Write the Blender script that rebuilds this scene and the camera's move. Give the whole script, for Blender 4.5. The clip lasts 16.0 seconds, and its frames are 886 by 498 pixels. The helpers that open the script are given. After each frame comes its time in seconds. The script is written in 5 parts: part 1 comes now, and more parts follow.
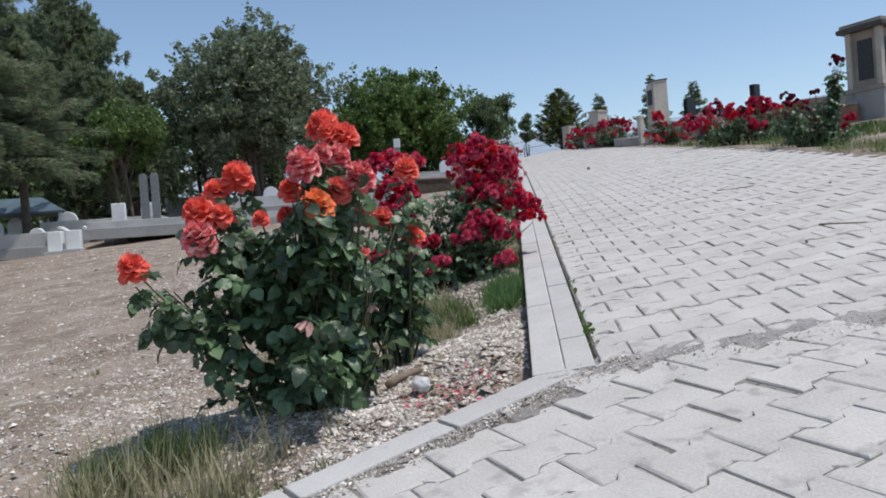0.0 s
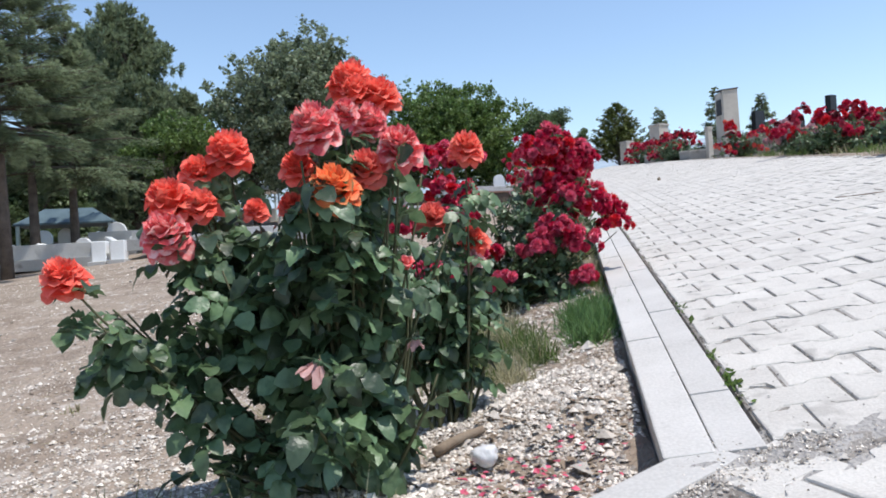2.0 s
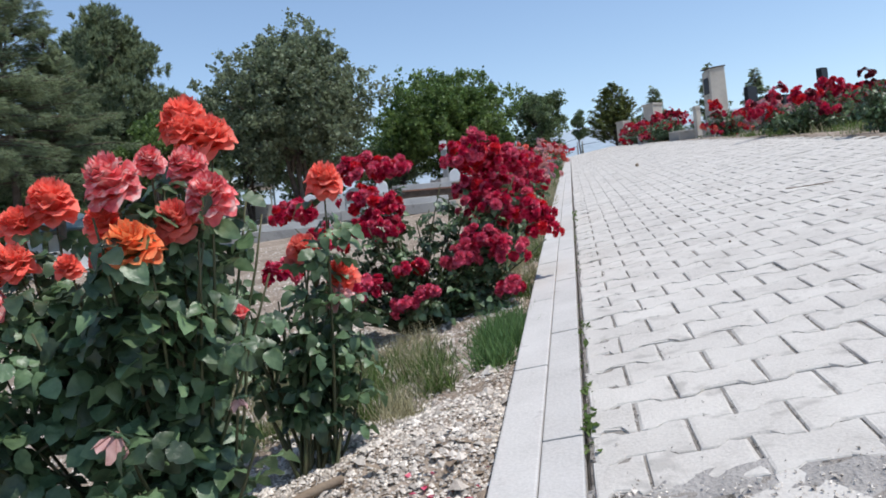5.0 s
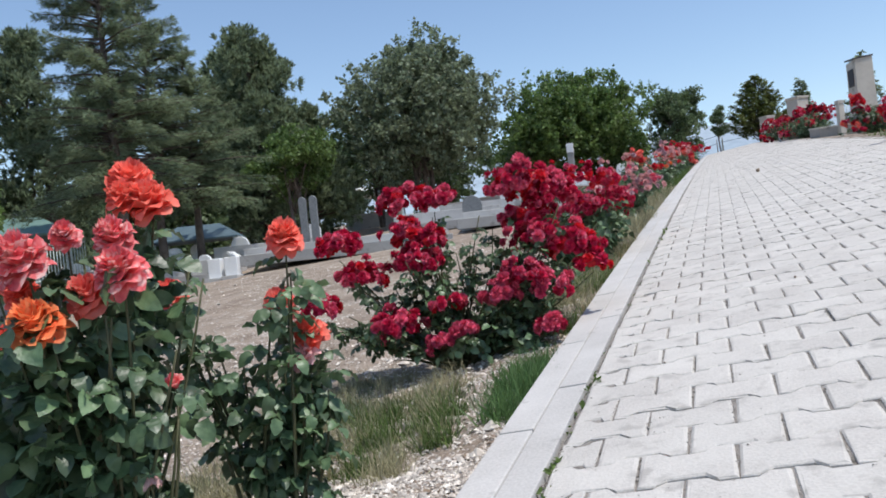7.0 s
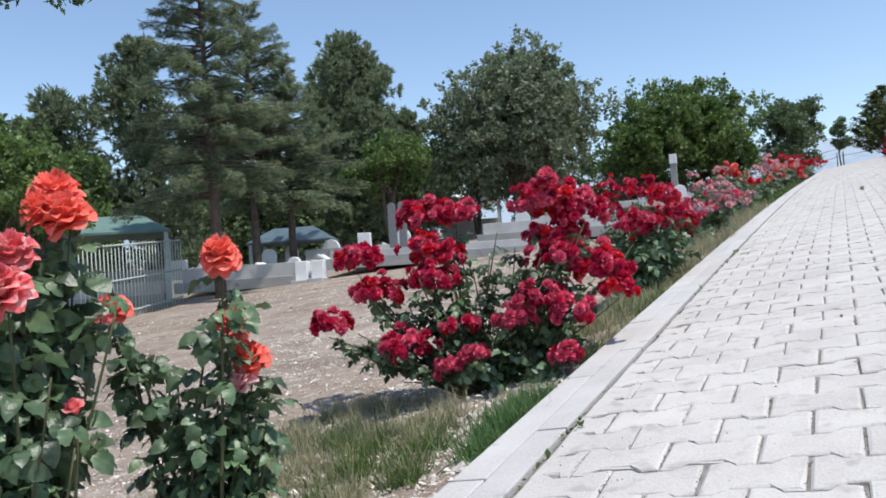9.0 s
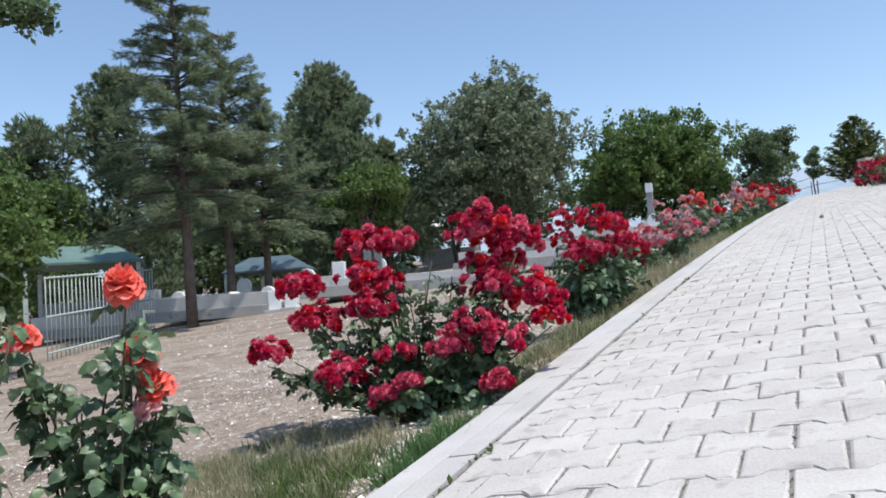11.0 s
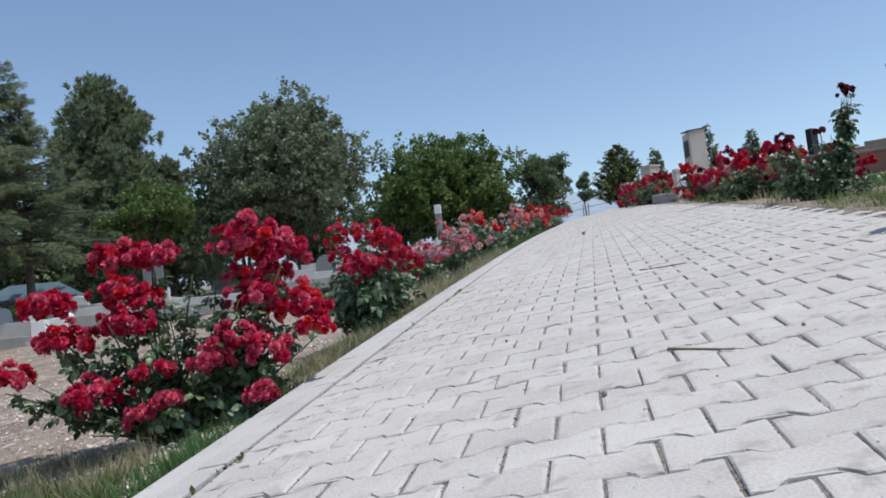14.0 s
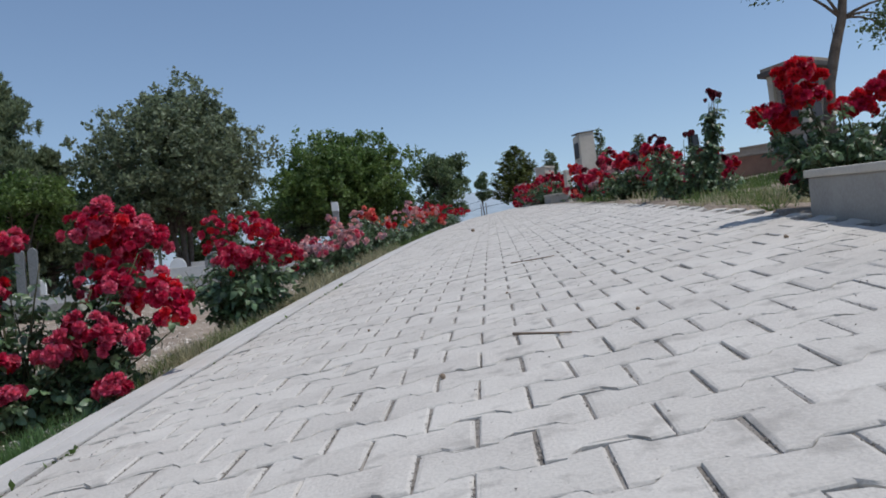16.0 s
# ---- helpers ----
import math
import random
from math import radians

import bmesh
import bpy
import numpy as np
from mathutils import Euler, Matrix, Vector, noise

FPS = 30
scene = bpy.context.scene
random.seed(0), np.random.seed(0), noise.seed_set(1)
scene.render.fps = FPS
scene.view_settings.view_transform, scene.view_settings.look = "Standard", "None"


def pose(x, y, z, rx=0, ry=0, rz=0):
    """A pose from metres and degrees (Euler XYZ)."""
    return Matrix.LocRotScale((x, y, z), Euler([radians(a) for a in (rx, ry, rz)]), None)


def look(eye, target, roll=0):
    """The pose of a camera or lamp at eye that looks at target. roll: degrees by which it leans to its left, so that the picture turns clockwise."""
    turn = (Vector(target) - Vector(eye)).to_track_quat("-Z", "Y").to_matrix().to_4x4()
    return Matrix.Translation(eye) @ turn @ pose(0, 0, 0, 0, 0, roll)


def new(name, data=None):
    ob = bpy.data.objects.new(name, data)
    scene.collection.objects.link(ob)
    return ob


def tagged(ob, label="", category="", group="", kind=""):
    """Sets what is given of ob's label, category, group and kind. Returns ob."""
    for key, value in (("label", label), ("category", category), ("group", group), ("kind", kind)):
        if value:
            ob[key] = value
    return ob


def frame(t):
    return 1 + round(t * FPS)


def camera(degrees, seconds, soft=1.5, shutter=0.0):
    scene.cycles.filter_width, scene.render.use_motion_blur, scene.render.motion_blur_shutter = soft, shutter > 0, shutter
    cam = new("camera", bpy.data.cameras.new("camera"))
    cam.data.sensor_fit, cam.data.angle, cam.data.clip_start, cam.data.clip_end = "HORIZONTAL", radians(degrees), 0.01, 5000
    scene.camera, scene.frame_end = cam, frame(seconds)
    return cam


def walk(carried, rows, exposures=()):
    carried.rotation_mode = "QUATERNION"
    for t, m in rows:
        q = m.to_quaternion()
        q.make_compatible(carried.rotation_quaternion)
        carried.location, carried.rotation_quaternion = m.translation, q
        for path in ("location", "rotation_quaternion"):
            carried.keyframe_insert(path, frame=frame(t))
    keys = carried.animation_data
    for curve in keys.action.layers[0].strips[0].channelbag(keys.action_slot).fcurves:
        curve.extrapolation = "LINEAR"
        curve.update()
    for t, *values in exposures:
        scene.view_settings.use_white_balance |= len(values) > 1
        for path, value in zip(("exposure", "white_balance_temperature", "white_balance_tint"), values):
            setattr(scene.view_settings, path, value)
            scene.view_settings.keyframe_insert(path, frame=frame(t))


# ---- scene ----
cam = camera(59.3, 16.0, soft=1.8)
METRES, EYE, TILT, LEAN, TURN = 3.0, 0.85, 0.0, 4.5, 0.0
ROWS = [
    (0.0, 0.0, 0.0, 0.0, 0.01, -1.03, -0.35),
    (0.5, -0.0301, 0.0935, 0.0046, 1.7, -0.68, -0.08),
    (1.0, -0.0362, 0.1796, 0.0083, 2.26, -0.74, -0.45),
    (1.5, -0.0316, 0.2608, 0.0046, -0.46, 0.33, -1.11),
    (2.0, -0.0208, 0.3018, -0.0121, 3.82, 0.14, -1.09),
    (2.5, 0.0061, 0.3123, -0.0204, 6.12, -0.26, -1.66),
    (3.0, 0.0259, 0.3196, -0.0145, 5.05, -0.72, -1.1),
    (3.5, 0.0412, 0.3239, -0.011, 3.72, -1.16, -0.67),
    (4.0, 0.0637, 0.332, 0.0006, 3.0, -1.04, -0.11),
    (4.5, 0.088, 0.3404, 0.0186, 2.84, -0.89, 0.65),
    (7.0, 0.2725, 0.4259, 0.0834, 14.36, -0.53, 1.69),
    (7.5, 0.3089, 0.4507, 0.0933, 15.49, 0.22, 1.03),
    (8.0, 0.3327, 0.4878, 0.0979, 18.16, -0.09, 0.42),
    (10.5, 0.4493, 0.5491, 0.0968, 23.26, 1.25, -0.63),
    (11.0, 0.4588, 0.5487, 0.0984, 20.75, 2.18, -0.15),
    (11.5, 0.4685, 0.5477, 0.097, 17.96, 2.88, 0.42),
    (12.0, 0.4787, 0.5468, 0.0908, 15.13, 3.54, 0.89),
    (12.5, 0.4891, 0.5476, 0.0822, 12.82, 3.81, 1.07),
    (13.0, 0.4966, 0.5459, 0.0795, 10.57, 3.81, 1.3),
    (13.5, 0.5044, 0.5455, 0.0793, 8.22, 3.8, 1.3),
    (14.0, 0.51, 0.5451, 0.079, 5.94, 3.65, 1.55),
    (14.5, 0.5186, 0.5477, 0.077, 4.16, 3.71, 1.85),
    (15.0, 0.5349, 0.5484, 0.0681, 2.35, 3.51, 1.77),
    (15.5, 0.5489, 0.5501, 0.0642, 0.77, 3.38, 1.66),
    (16.0, 0.5622, 0.5496, 0.0643, -1.34, 3.38, 1.6),
]
EXPOSURES = [(0.0, -0.13, 6450, 10), (0.5, 0.08, 6450, 10), (1.0, 0.17, 6450, 10), (1.5, 0.28, 6450, 10), (2.5, 0.38, 6450, 10), (3.5, 0.33, 6450, 10), (4.0, 0.24, 6450, 10), (4.7, 0.15, 6450, 10),
             (7.0, 0.15, 6450, 10), (8.0, 0.24, 6440, 10), (10.5, 0.30, 6440, 10), (11.5, 0.28, 6430, 10), (12.5, 0.10, 6420, 10), (13.5, 0.0, 6420, 10), (14.5, -0.15, 6420, 10), (16.0, -0.35, 6420, 10)]
walk(cam, [(t, pose(0, 0, EYE, TILT, LEAN, TURN) @ pose(METRES * x, METRES * y, METRES * z, 90 + pitch, roll, yaw)) for t, x, y, z, yaw, pitch, roll in ROWS], EXPOSURES)

# ---- light ----
SUN_AZ, SUN_EL = radians(-12), radians(69)       # from +x towards +y, above the horizon
sun_dir = Vector((math.cos(SUN_EL) * math.cos(SUN_AZ), math.cos(SUN_EL) * math.sin(SUN_AZ), math.sin(SUN_EL)))
world = bpy.data.worlds.new("sky")
scene.world = world
world.use_nodes = True
wn = world.node_tree
sky = wn.nodes.new("ShaderNodeTexSky")
sky.sky_type, sky.sun_disc = "NISHITA", False
sky.sun_elevation, sky.sun_rotation = SUN_EL, radians(90) - SUN_AZ
sky.air_density, sky.dust_density, sky.ozone_density = 1.0, 0.25, 1.0
wn.links.new(sky.outputs[0], wn.nodes["Background"].inputs[0])
wn.nodes["Background"].inputs[1].default_value = 0.15
lamp = bpy.data.lights.new("sun", "SUN")
lamp.energy, lamp.angle, lamp.color = 3.62, radians(0.5), (1.0, 0.96, 0.90)
sun = new("sun", lamp)
sun.matrix_world = look(sun_dir * 50, (0, 0, 0))


# ---- materials ----
def material(name, dark, light, scale=6.0, fine=60.0, rough=0.85, bump=0.3, depth=0.01, rand=None, spread=0.25,
             thin=0.0, metal=0.0, spot=None, spot_scale=3.0, spot_at=0.6, spec=0.35):
    """Two-scale noise between two colours, relief, a spread of brightness per piece, light through thin leaves, stains."""
    m = bpy.data.materials.new(name)
    m.use_nodes = True
    t = m.node_tree
    p = t.nodes["Principled BSDF"]
    p.inputs["Roughness"].default_value = rough
    p.inputs["Metallic"].default_value = metal
    p.inputs["Specular IOR Level"].default_value = spec
    geo = t.nodes.new("ShaderNodeNewGeometry")

    def grain(s, detail=4.0):
        n = t.nodes.new("ShaderNodeTexNoise")
        n.inputs["Scale"].default_value, n.inputs["Detail"].default_value = s, detail
        t.links.new(geo.outputs["Position"], n.inputs["Vector"])
        return n.outputs[0]

    def mix(fac, a, b):
        n = t.nodes.new("ShaderNodeMix")
        n.data_type = "RGBA"
        for sock, v in ((n.inputs[0], fac), (n.inputs[6], a), (n.inputs[7], b)):
            if isinstance(v, (tuple, list)):
                sock.default_value = (*v, 1)
            elif isinstance(v, float):
                sock.default_value = v
            else:
                t.links.new(v, sock)
        return n.outputs[2]

    def ramp(v, lo, hi):
        n = t.nodes.new("ShaderNodeMapRange")
        n.inputs[1].default_value, n.inputs[2].default_value = lo, hi
        t.links.new(v, n.inputs[0])
        return n.outputs[0]

    small = grain(fine, 3.0)
    col = mix(ramp(grain(scale), 0.3, 0.7), dark, light)
    mid = tuple((a + b) / 2 for a, b in zip(dark, light))
    col = mix(ramp(small, 0.35, 0.75), col, mix(0.5, col, tuple(min(1.0, c * 1.35) for c in mid)))
    if spot:
        col = mix(ramp(grain(spot_scale, 5.0), spot_at, spot_at + 0.12), col, spot)
    if rand:
        if rand == "object":
            info = t.nodes.new("ShaderNodeObjectInfo").outputs["Random"]
        else:
            info = geo.outputs["Random Per Island"]
        hsv = t.nodes.new("ShaderNodeHueSaturation")
        t.links.new(ramp(info, 0.0, 1.0), hsv.inputs["Value"])
        val = hsv.inputs["Value"].links[0].from_node
        val.inputs[3].default_value, val.inputs[4].default_value = 1 - spread, 1 + spread
        t.links.new(col, hsv.inputs["Color"])
        col = hsv.outputs[0]
    t.links.new(col, p.inputs["Base Color"])
    if bump:
        b = t.nodes.new("ShaderNodeBump")
        b.inputs["Strength"].default_value, b.inputs["Distance"].default_value = bump, depth
        t.links.new(small, b.inputs["Height"])
        t.links.new(b.outputs[0], p.inputs["Normal"])
    if thin:
        tr = t.nodes.new("ShaderNodeBsdfTranslucent")
        t.links.new(col, tr.inputs[0])
        ms = t.nodes.new("ShaderNodeMixShader")
        ms.inputs[0].default_value = thin
        t.links.new(p.outputs[0], ms.inputs[1])
        t.links.new(tr.outputs[0], ms.inputs[2])
        t.links.new(ms.outputs[0], t.nodes["Material Output"].inputs[0])
    return m


M_GRAVEL = material("gravel_soil", (0.18, 0.135, 0.10), (0.36, 0.295, 0.235), 2.1, 34, 0.95, 1.0, 0.03, spot=(0.46, 0.40, 0.345), spot_scale=9, spot_at=0.57)
M_STONE = material("pebbles", (0.32, 0.27, 0.225), (0.76, 0.70, 0.63), 20, 120, 0.9, 0.3, 0.004, rand="island", spread=0.45)
M_PAVER = material("concrete_paver", (0.445, 0.415, 0.380), (0.545, 0.515, 0.472), 5, 130, 0.92, 0.6, 0.004, rand="object", spread=0.045, spot=(0.405, 0.378, 0.345), spot_scale=13, spot_at=0.57)
M_PAVERS = material("concrete_pavers", (0.445, 0.415, 0.380), (0.545, 0.515, 0.472), 5, 130, 0.92, 0.6, 0.004, rand="island", spread=0.045, spot=(0.405, 0.378, 0.345), spot_scale=13, spot_at=0.57)
M_JOINT = material("joint_sand", (0.17, 0.15, 0.13), (0.33, 0.30, 0.27), 14, 220, 0.95, 0.9, 0.006, spot=(0.10, 0.088, 0.075), spot_scale=42, spot_at=0.54)
M_KERB = material("concrete_kerb", (0.425, 0.405, 0.38), (0.52, 0.497, 0.47), 4, 120, 0.9, 0.4, 0.003, rand="object", spread=0.05, spot=(0.30, 0.28, 0.26), spot_scale=11, spot_at=0.66)
M_GRIT = material("joint_crumbs", (0.10, 0.088, 0.075), (0.42, 0.385, 0.35), 40, 200, 0.95, 0, rand="island", spread=0.5)
M_CEMENT = material("cracked_cement", (0.25, 0.235, 0.22), (0.40, 0.375, 0.35), 7, 90, 0.95, 0.9, 0.012)
M_LEAF = material("rose_leaf", (0.030, 0.066, 0.030), (0.125, 0.192, 0.100), 25, 80, 0.42, 0.5, 0.004, rand="object", spread=0.6, thin=0.20, spec=0.6)
M_LEAFS = material("rose_foliage", (0.040, 0.082, 0.036), (0.145, 0.215, 0.104), 25, 80, 0.42, 0.5, 0.004, rand="island", spread=0.6, thin=0.28, spec=0.6)
M_CANE = material("rose_cane", (0.045, 0.065, 0.025), (0.10, 0.085, 0.045), 20, 120, 0.7, 0.3, 0.003)
M_ORANGE = material("orange_petal", (0.82, 0.080, 0.055), (0.95, 0.30, 0.225), 22, 120, 0.6, 0.15, 0.002, rand="island", spread=0.22, thin=0.35)
M_GOLD = material("golden_orange_petal", (0.90, 0.15, 0.05), (0.97, 0.37, 0.15), 22, 120, 0.6, 0.15, 0.002, rand="island", spread=0.22, thin=0.35)
M_PINK = material("pink_streaked_petal", (0.70, 0.06, 0.09), (0.86, 0.26, 0.25), 40, 140, 0.6, 0.15, 0.002, rand="island", spread=0.25, thin=0.35, spot=(0.90, 0.56, 0.53), spot_scale=48, spot_at=0.50)
M_SALMON = material("salmon_petal", (0.74, 0.10, 0.08), (0.88, 0.30, 0.24), 24, 140, 0.6, 0.15, 0.002, rand="island", spread=0.2, thin=0.35)
M_RED = material("crimson_petal", (0.37, 0.005, 0.036), (0.61, 0.026, 0.090), 26, 120, 0.42, 0.15, 0.002, rand="island", spread=0.3, thin=0.3)
M_ROSE = material("rose_red_petal", (0.48, 0.016, 0.075), (0.72, 0.16, 0.24), 30, 120, 0.42, 0.15, 0.002, rand="island", spread=0.35, thin=0.3)
M_SCARLET = material("scarlet_petal", (0.48, 0.005, 0.018), (0.67, 0.024, 0.040), 26, 120, 0.42, 0.15, 0.002, rand="island", spread=0.25, thin=0.3)
M_MAROON = material("maroon_petal", (0.07, 0.004, 0.012), (0.16, 0.01, 0.025), 26, 120, 0.55, 0.15, 0.002, rand="island", spread=0.3, thin=0.2)
M_PALE = material("pale_pink_petal", (0.62, 0.26, 0.27), (0.78, 0.52, 0.50), 26, 120, 0.6, 0.15, 0.002, rand="island", spread=0.25, thin=0.3)
M_LILAC = material("faded_lilac_petal", (0.40, 0.22, 0.27), (0.60, 0.42, 0.45), 26, 120, 0.6, 0.15, 0.002, rand="island", spread=0.25, thin=0.3)
M_WITHER = material("withered_petal", (0.45, 0.22, 0.20), (0.70, 0.46, 0.43), 40, 120, 0.8, 0.3, 0.003, rand="island", spread=0.2, thin=0.3)
M_GRASS = material("green_grass", (0.07, 0.125, 0.028), (0.165, 0.225, 0.07), 5, 60, 0.6, 0, rand="island", spread=0.35, thin=0.45)
M_TUFT = material("fresh_grass", (0.075, 0.15, 0.045), (0.15, 0.25, 0.09), 5, 60, 0.55, 0, rand="island", spread=0.35, thin=0.4)
M_DRY = material("dry_grass", (0.24, 0.225, 0.125), (0.46, 0.42, 0.265), 5, 60, 0.75, 0, rand="island", spread=0.3, thin=0.3)
M_WEED = material("grey_green_weeds", (0.13, 0.155, 0.085), (0.25, 0.27, 0.165), 6, 60, 0.7, 0, rand="island", spread=0.35, thin=0.3)
M_OLIVE = material("olive_tree_leaves", (0.135, 0.172, 0.100), (0.235, 0.275, 0.170), 0.8, 8, 0.5, 0, rand="island", spread=0.5, thin=0.45, spec=0.5)
M_TREE = material("green_tree_leaves", (0.072, 0.132, 0.034), (0.165, 0.236, 0.068), 0.6, 8, 0.5, 0, rand="island", spread=0.5, thin=0.45, spec=0.5)
M_DARKTREE = material("dark_tree_leaves", (0.085, 0.130, 0.060), (0.165, 0.220, 0.100), 0.6, 8, 0.5, 0, rand="island", spread=0.5, thin=0.45, spec=0.5)
M_NEEDLE = material("conifer_needles", (0.135, 0.178, 0.105), (0.255, 0.305, 0.178), 0.9, 10, 0.6, 0, rand="island", spread=0.5, thin=0.5)
M_CYPRESS = material("cypress_needles", (0.075, 0.11, 0.03), (0.19, 0.21, 0.065), 1.5, 10, 0.65, 0, rand="island", spread=0.35, thin=0.1)
M_BARK = material("bark", (0.07, 0.055, 0.045), (0.17, 0.135, 0.11), 6, 40, 0.95, 0.9, 0.02)
M_MARBLE = material("weathered_marble", (0.40, 0.39, 0.375), (0.56, 0.55, 0.535), 2, 60, 0.6, 0.15, 0.003, spot=(0.40, 0.385, 0.37), spot_scale=5, spot_at=0.6)
M_WHITE = material("white_marble", (0.74, 0.74, 0.73), (0.84, 0.84, 0.83), 3, 60, 0.5, 0.1, 0.002)
M_GREYCON = material("grey_concrete", (0.28, 0.275, 0.265), (0.40, 0.39, 0.375), 2, 60, 0.9, 0.4, 0.005, spot=(0.22, 0.21, 0.20), spot_scale=4, spot_at=0.6)
M_CREAM = material("cream_stone", (0.42, 0.385, 0.335), (0.56, 0.52, 0.455), 4, 70, 0.85, 0.3, 0.004, spot=(0.33, 0.30, 0.26), spot_scale=6, spot_at=0.62)
M_GRANITE = material("black_granite", (0.012, 0.012, 0.014), (0.03, 0.03, 0.033), 30, 200, 0.25, 0)
M_GREYSTELE = material("polished_grey_granite", (0.14, 0.145, 0.15), (0.26, 0.265, 0.27), 30, 200, 0.3, 0)
M_PLAQUE = material("dark_plaque", (0.03, 0.03, 0.035), (0.07, 0.065, 0.07), 20, 100, 0.4, 0)
M_BRICK = material("red_brown_wall", (0.21, 0.115, 0.085), (0.31, 0.18, 0.13), 5, 60, 0.9, 0.4, 0.006)
M_PLANTER = material("grey_planter_stone", (0.27, 0.255, 0.235), (0.36, 0.345, 0.32), 4, 70, 0.85, 0.3, 0.004, spot=(0.24, 0.225, 0.205), spot_scale=6, spot_at=0.62)
M_TAN = material("tan_stone", (0.26, 0.22, 0.185), (0.38, 0.33, 0.28), 3, 50, 0.85, 0.4, 0.006)
M_ROOFDARK = material("dark_roof_edge", (0.06, 0.055, 0.055), (0.12, 0.11, 0.105), 5, 60, 0.7, 0.2, 0.004)
M_GREENROOF = material("green_sheet_roof", (0.09, 0.16, 0.135), (0.15, 0.23, 0.195), 3, 40, 0.5, 0.1, 0.003)
M_BLUE = material("blue_tarpaulin", (0.06, 0.095, 0.115), (0.10, 0.145, 0.165), 3, 40, 0.6, 0.2, 0.005)
M_STEEL = material("painted_rail", (0.36, 0.42, 0.39), (0.50, 0.55, 0.51), 10, 80, 0.5, 0.1, 0.002)
M_SOIL = material("dark_soil", (0.06, 0.045, 0.035), (0.13, 0.10, 0.08), 9, 60, 0.95, 0.8, 0.015)
M_WOOD = material("dead_wood", (0.16, 0.115, 0.08), (0.30, 0.235, 0.17), 14, 120, 0.9, 0.4, 0.004)
M_BAG = material("crumpled_plastic", (0.62, 0.62, 0.62), (0.80, 0.80, 0.80), 20, 90, 0.35, 0.4, 0.004, thin=0.2)
# the haze of distance is painted into this pale blue base colour
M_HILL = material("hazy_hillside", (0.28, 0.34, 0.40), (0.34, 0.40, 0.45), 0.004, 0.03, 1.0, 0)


# ---- the lie of the land ----
def smooth(v):
    v = np.clip(v, 0, 1)
    return v * v * (3 - 2 * v)


def road_z(x, y):
    y = np.asarray(y, float)
    z = 0.0127 + 0.137 * np.clip(x, -40, 40) + y * (0.09 + 0.035 * np.exp(-np.maximum(y, 0) / 20))
    return z - 0.004 * np.maximum(y - 56, 0) ** 1.6


def left_z(x, y):
    return 0.33 + 0.05 * np.clip(x, -40, 40) + 0.09 * (np.minimum(y, 75) - 4)


def kerb_x(y):
    return 0.02 + 0.098 * np.asarray(y, float)


NK0 = np.array((-0.528, 2.063))                    # the near kerb's outer edge: a point, its way, and the way into the bed
NKA = np.array((0.8415, 0.5402))
NKB = np.array((-0.5402, 0.8415))


def ground_z(x, y):
    x, y = np.asarray(x, float), np.asarray(y, float)
    e = x - kerb_x(y)
    n = (x - NK0[0]) * NKB[0] + (y - NK0[1]) * NKB[1]
    d = np.minimum(-e, n)                        # how deep in the bed
    r = road_z(x, y)
    bed = r - 0.075 + (left_z(x, y) - r + 0.075) * smooth((d - 0.05) / 1.3)
    z = np.where(d > 0, bed, r - 0.13)
    bank = r + 0.015 - 0.15 * np.clip(e - 2.95, 0, 2.3) - 0.03 * np.maximum(e - 5.5, 0)
    z = np.where(e > 2.95, bank, z)
    far = np.hypot(x, y - 30)
    return z + (-45 - z) * smooth((far - 85) / 500)


def bed_lumps(x, y):
    """Heaps and hollows of the loose soil in the near bed."""
    z = 0.0
    for cx, cy, r, h in ((-0.42, 2.62, 0.28, 0.05), (-0.75, 2.35, 0.22, -0.06), (0.02, 3.3, 0.3, 0.03), (0.1, 2.75, 0.25, -0.03), (-1.2, 2.1, 0.3, -0.05)):
        z = z + h * np.exp(-((x - cx) ** 2 + (y - cy) ** 2) / (r * r))
    return z


def upright(x, y, sink=0.0, turn=0.0):
    return pose(x, y, float(ground_z(x, y)) - sink, 0, 0, turn)


# ---- mesh helpers ----
def build(name, v, f, mat, parent=None, flat=True, label=""):
    me = bpy.data.meshes.new(name)
    me.from_pydata(np.asarray(v).tolist(), [], f.tolist() if isinstance(f, np.ndarray) else f)
    me.materials.append(mat)
    if not flat:
        me.polygons.foreach_set("use_smooth", [True] * len(me.polygons))
    me.update()
    ob = new(name, me)
    if parent:
        ob.parent = parent
    if label:
        ob["label"] = label
    return ob


def part(name, bm, mat, parent=None, label="", flat=True):
    me = bpy.data.meshes.new(name)
    bm.normal_update()
    bm.to_mesh(me)
    bm.free()
    me.materials.append(mat)
    if not flat:
        me.polygons.foreach_set("use_smooth", [True] * len(me.polygons))
    ob = new(name, me)
    if parent:
        ob.parent = parent
    if label:
        ob["label"] = label
    return ob


def empty(name, m, label, category, group="", kind=""):
    ob = new(name)
    ob.matrix_world = m
    ob.empty_display_size = 0.1
    return tagged(ob, label, category, group, kind)


def box(bm, sx, sy, sz, m=Matrix(), bevel=0.01):
    """A bevelled box that stands on its base."""
    g = bmesh.ops.create_cube(bm, size=1, matrix=m @ Matrix.Translation((0, 0, sz / 2)) @ Matrix.Diagonal((sx, sy, sz, 1)))
    if bevel:
        edges = {e for v in g["verts"] for e in v.link_edges}
        bmesh.ops.bevel(bm, geom=list(edges), offset=bevel, segments=2, affect="EDGES", profile=0.6)
    return bm


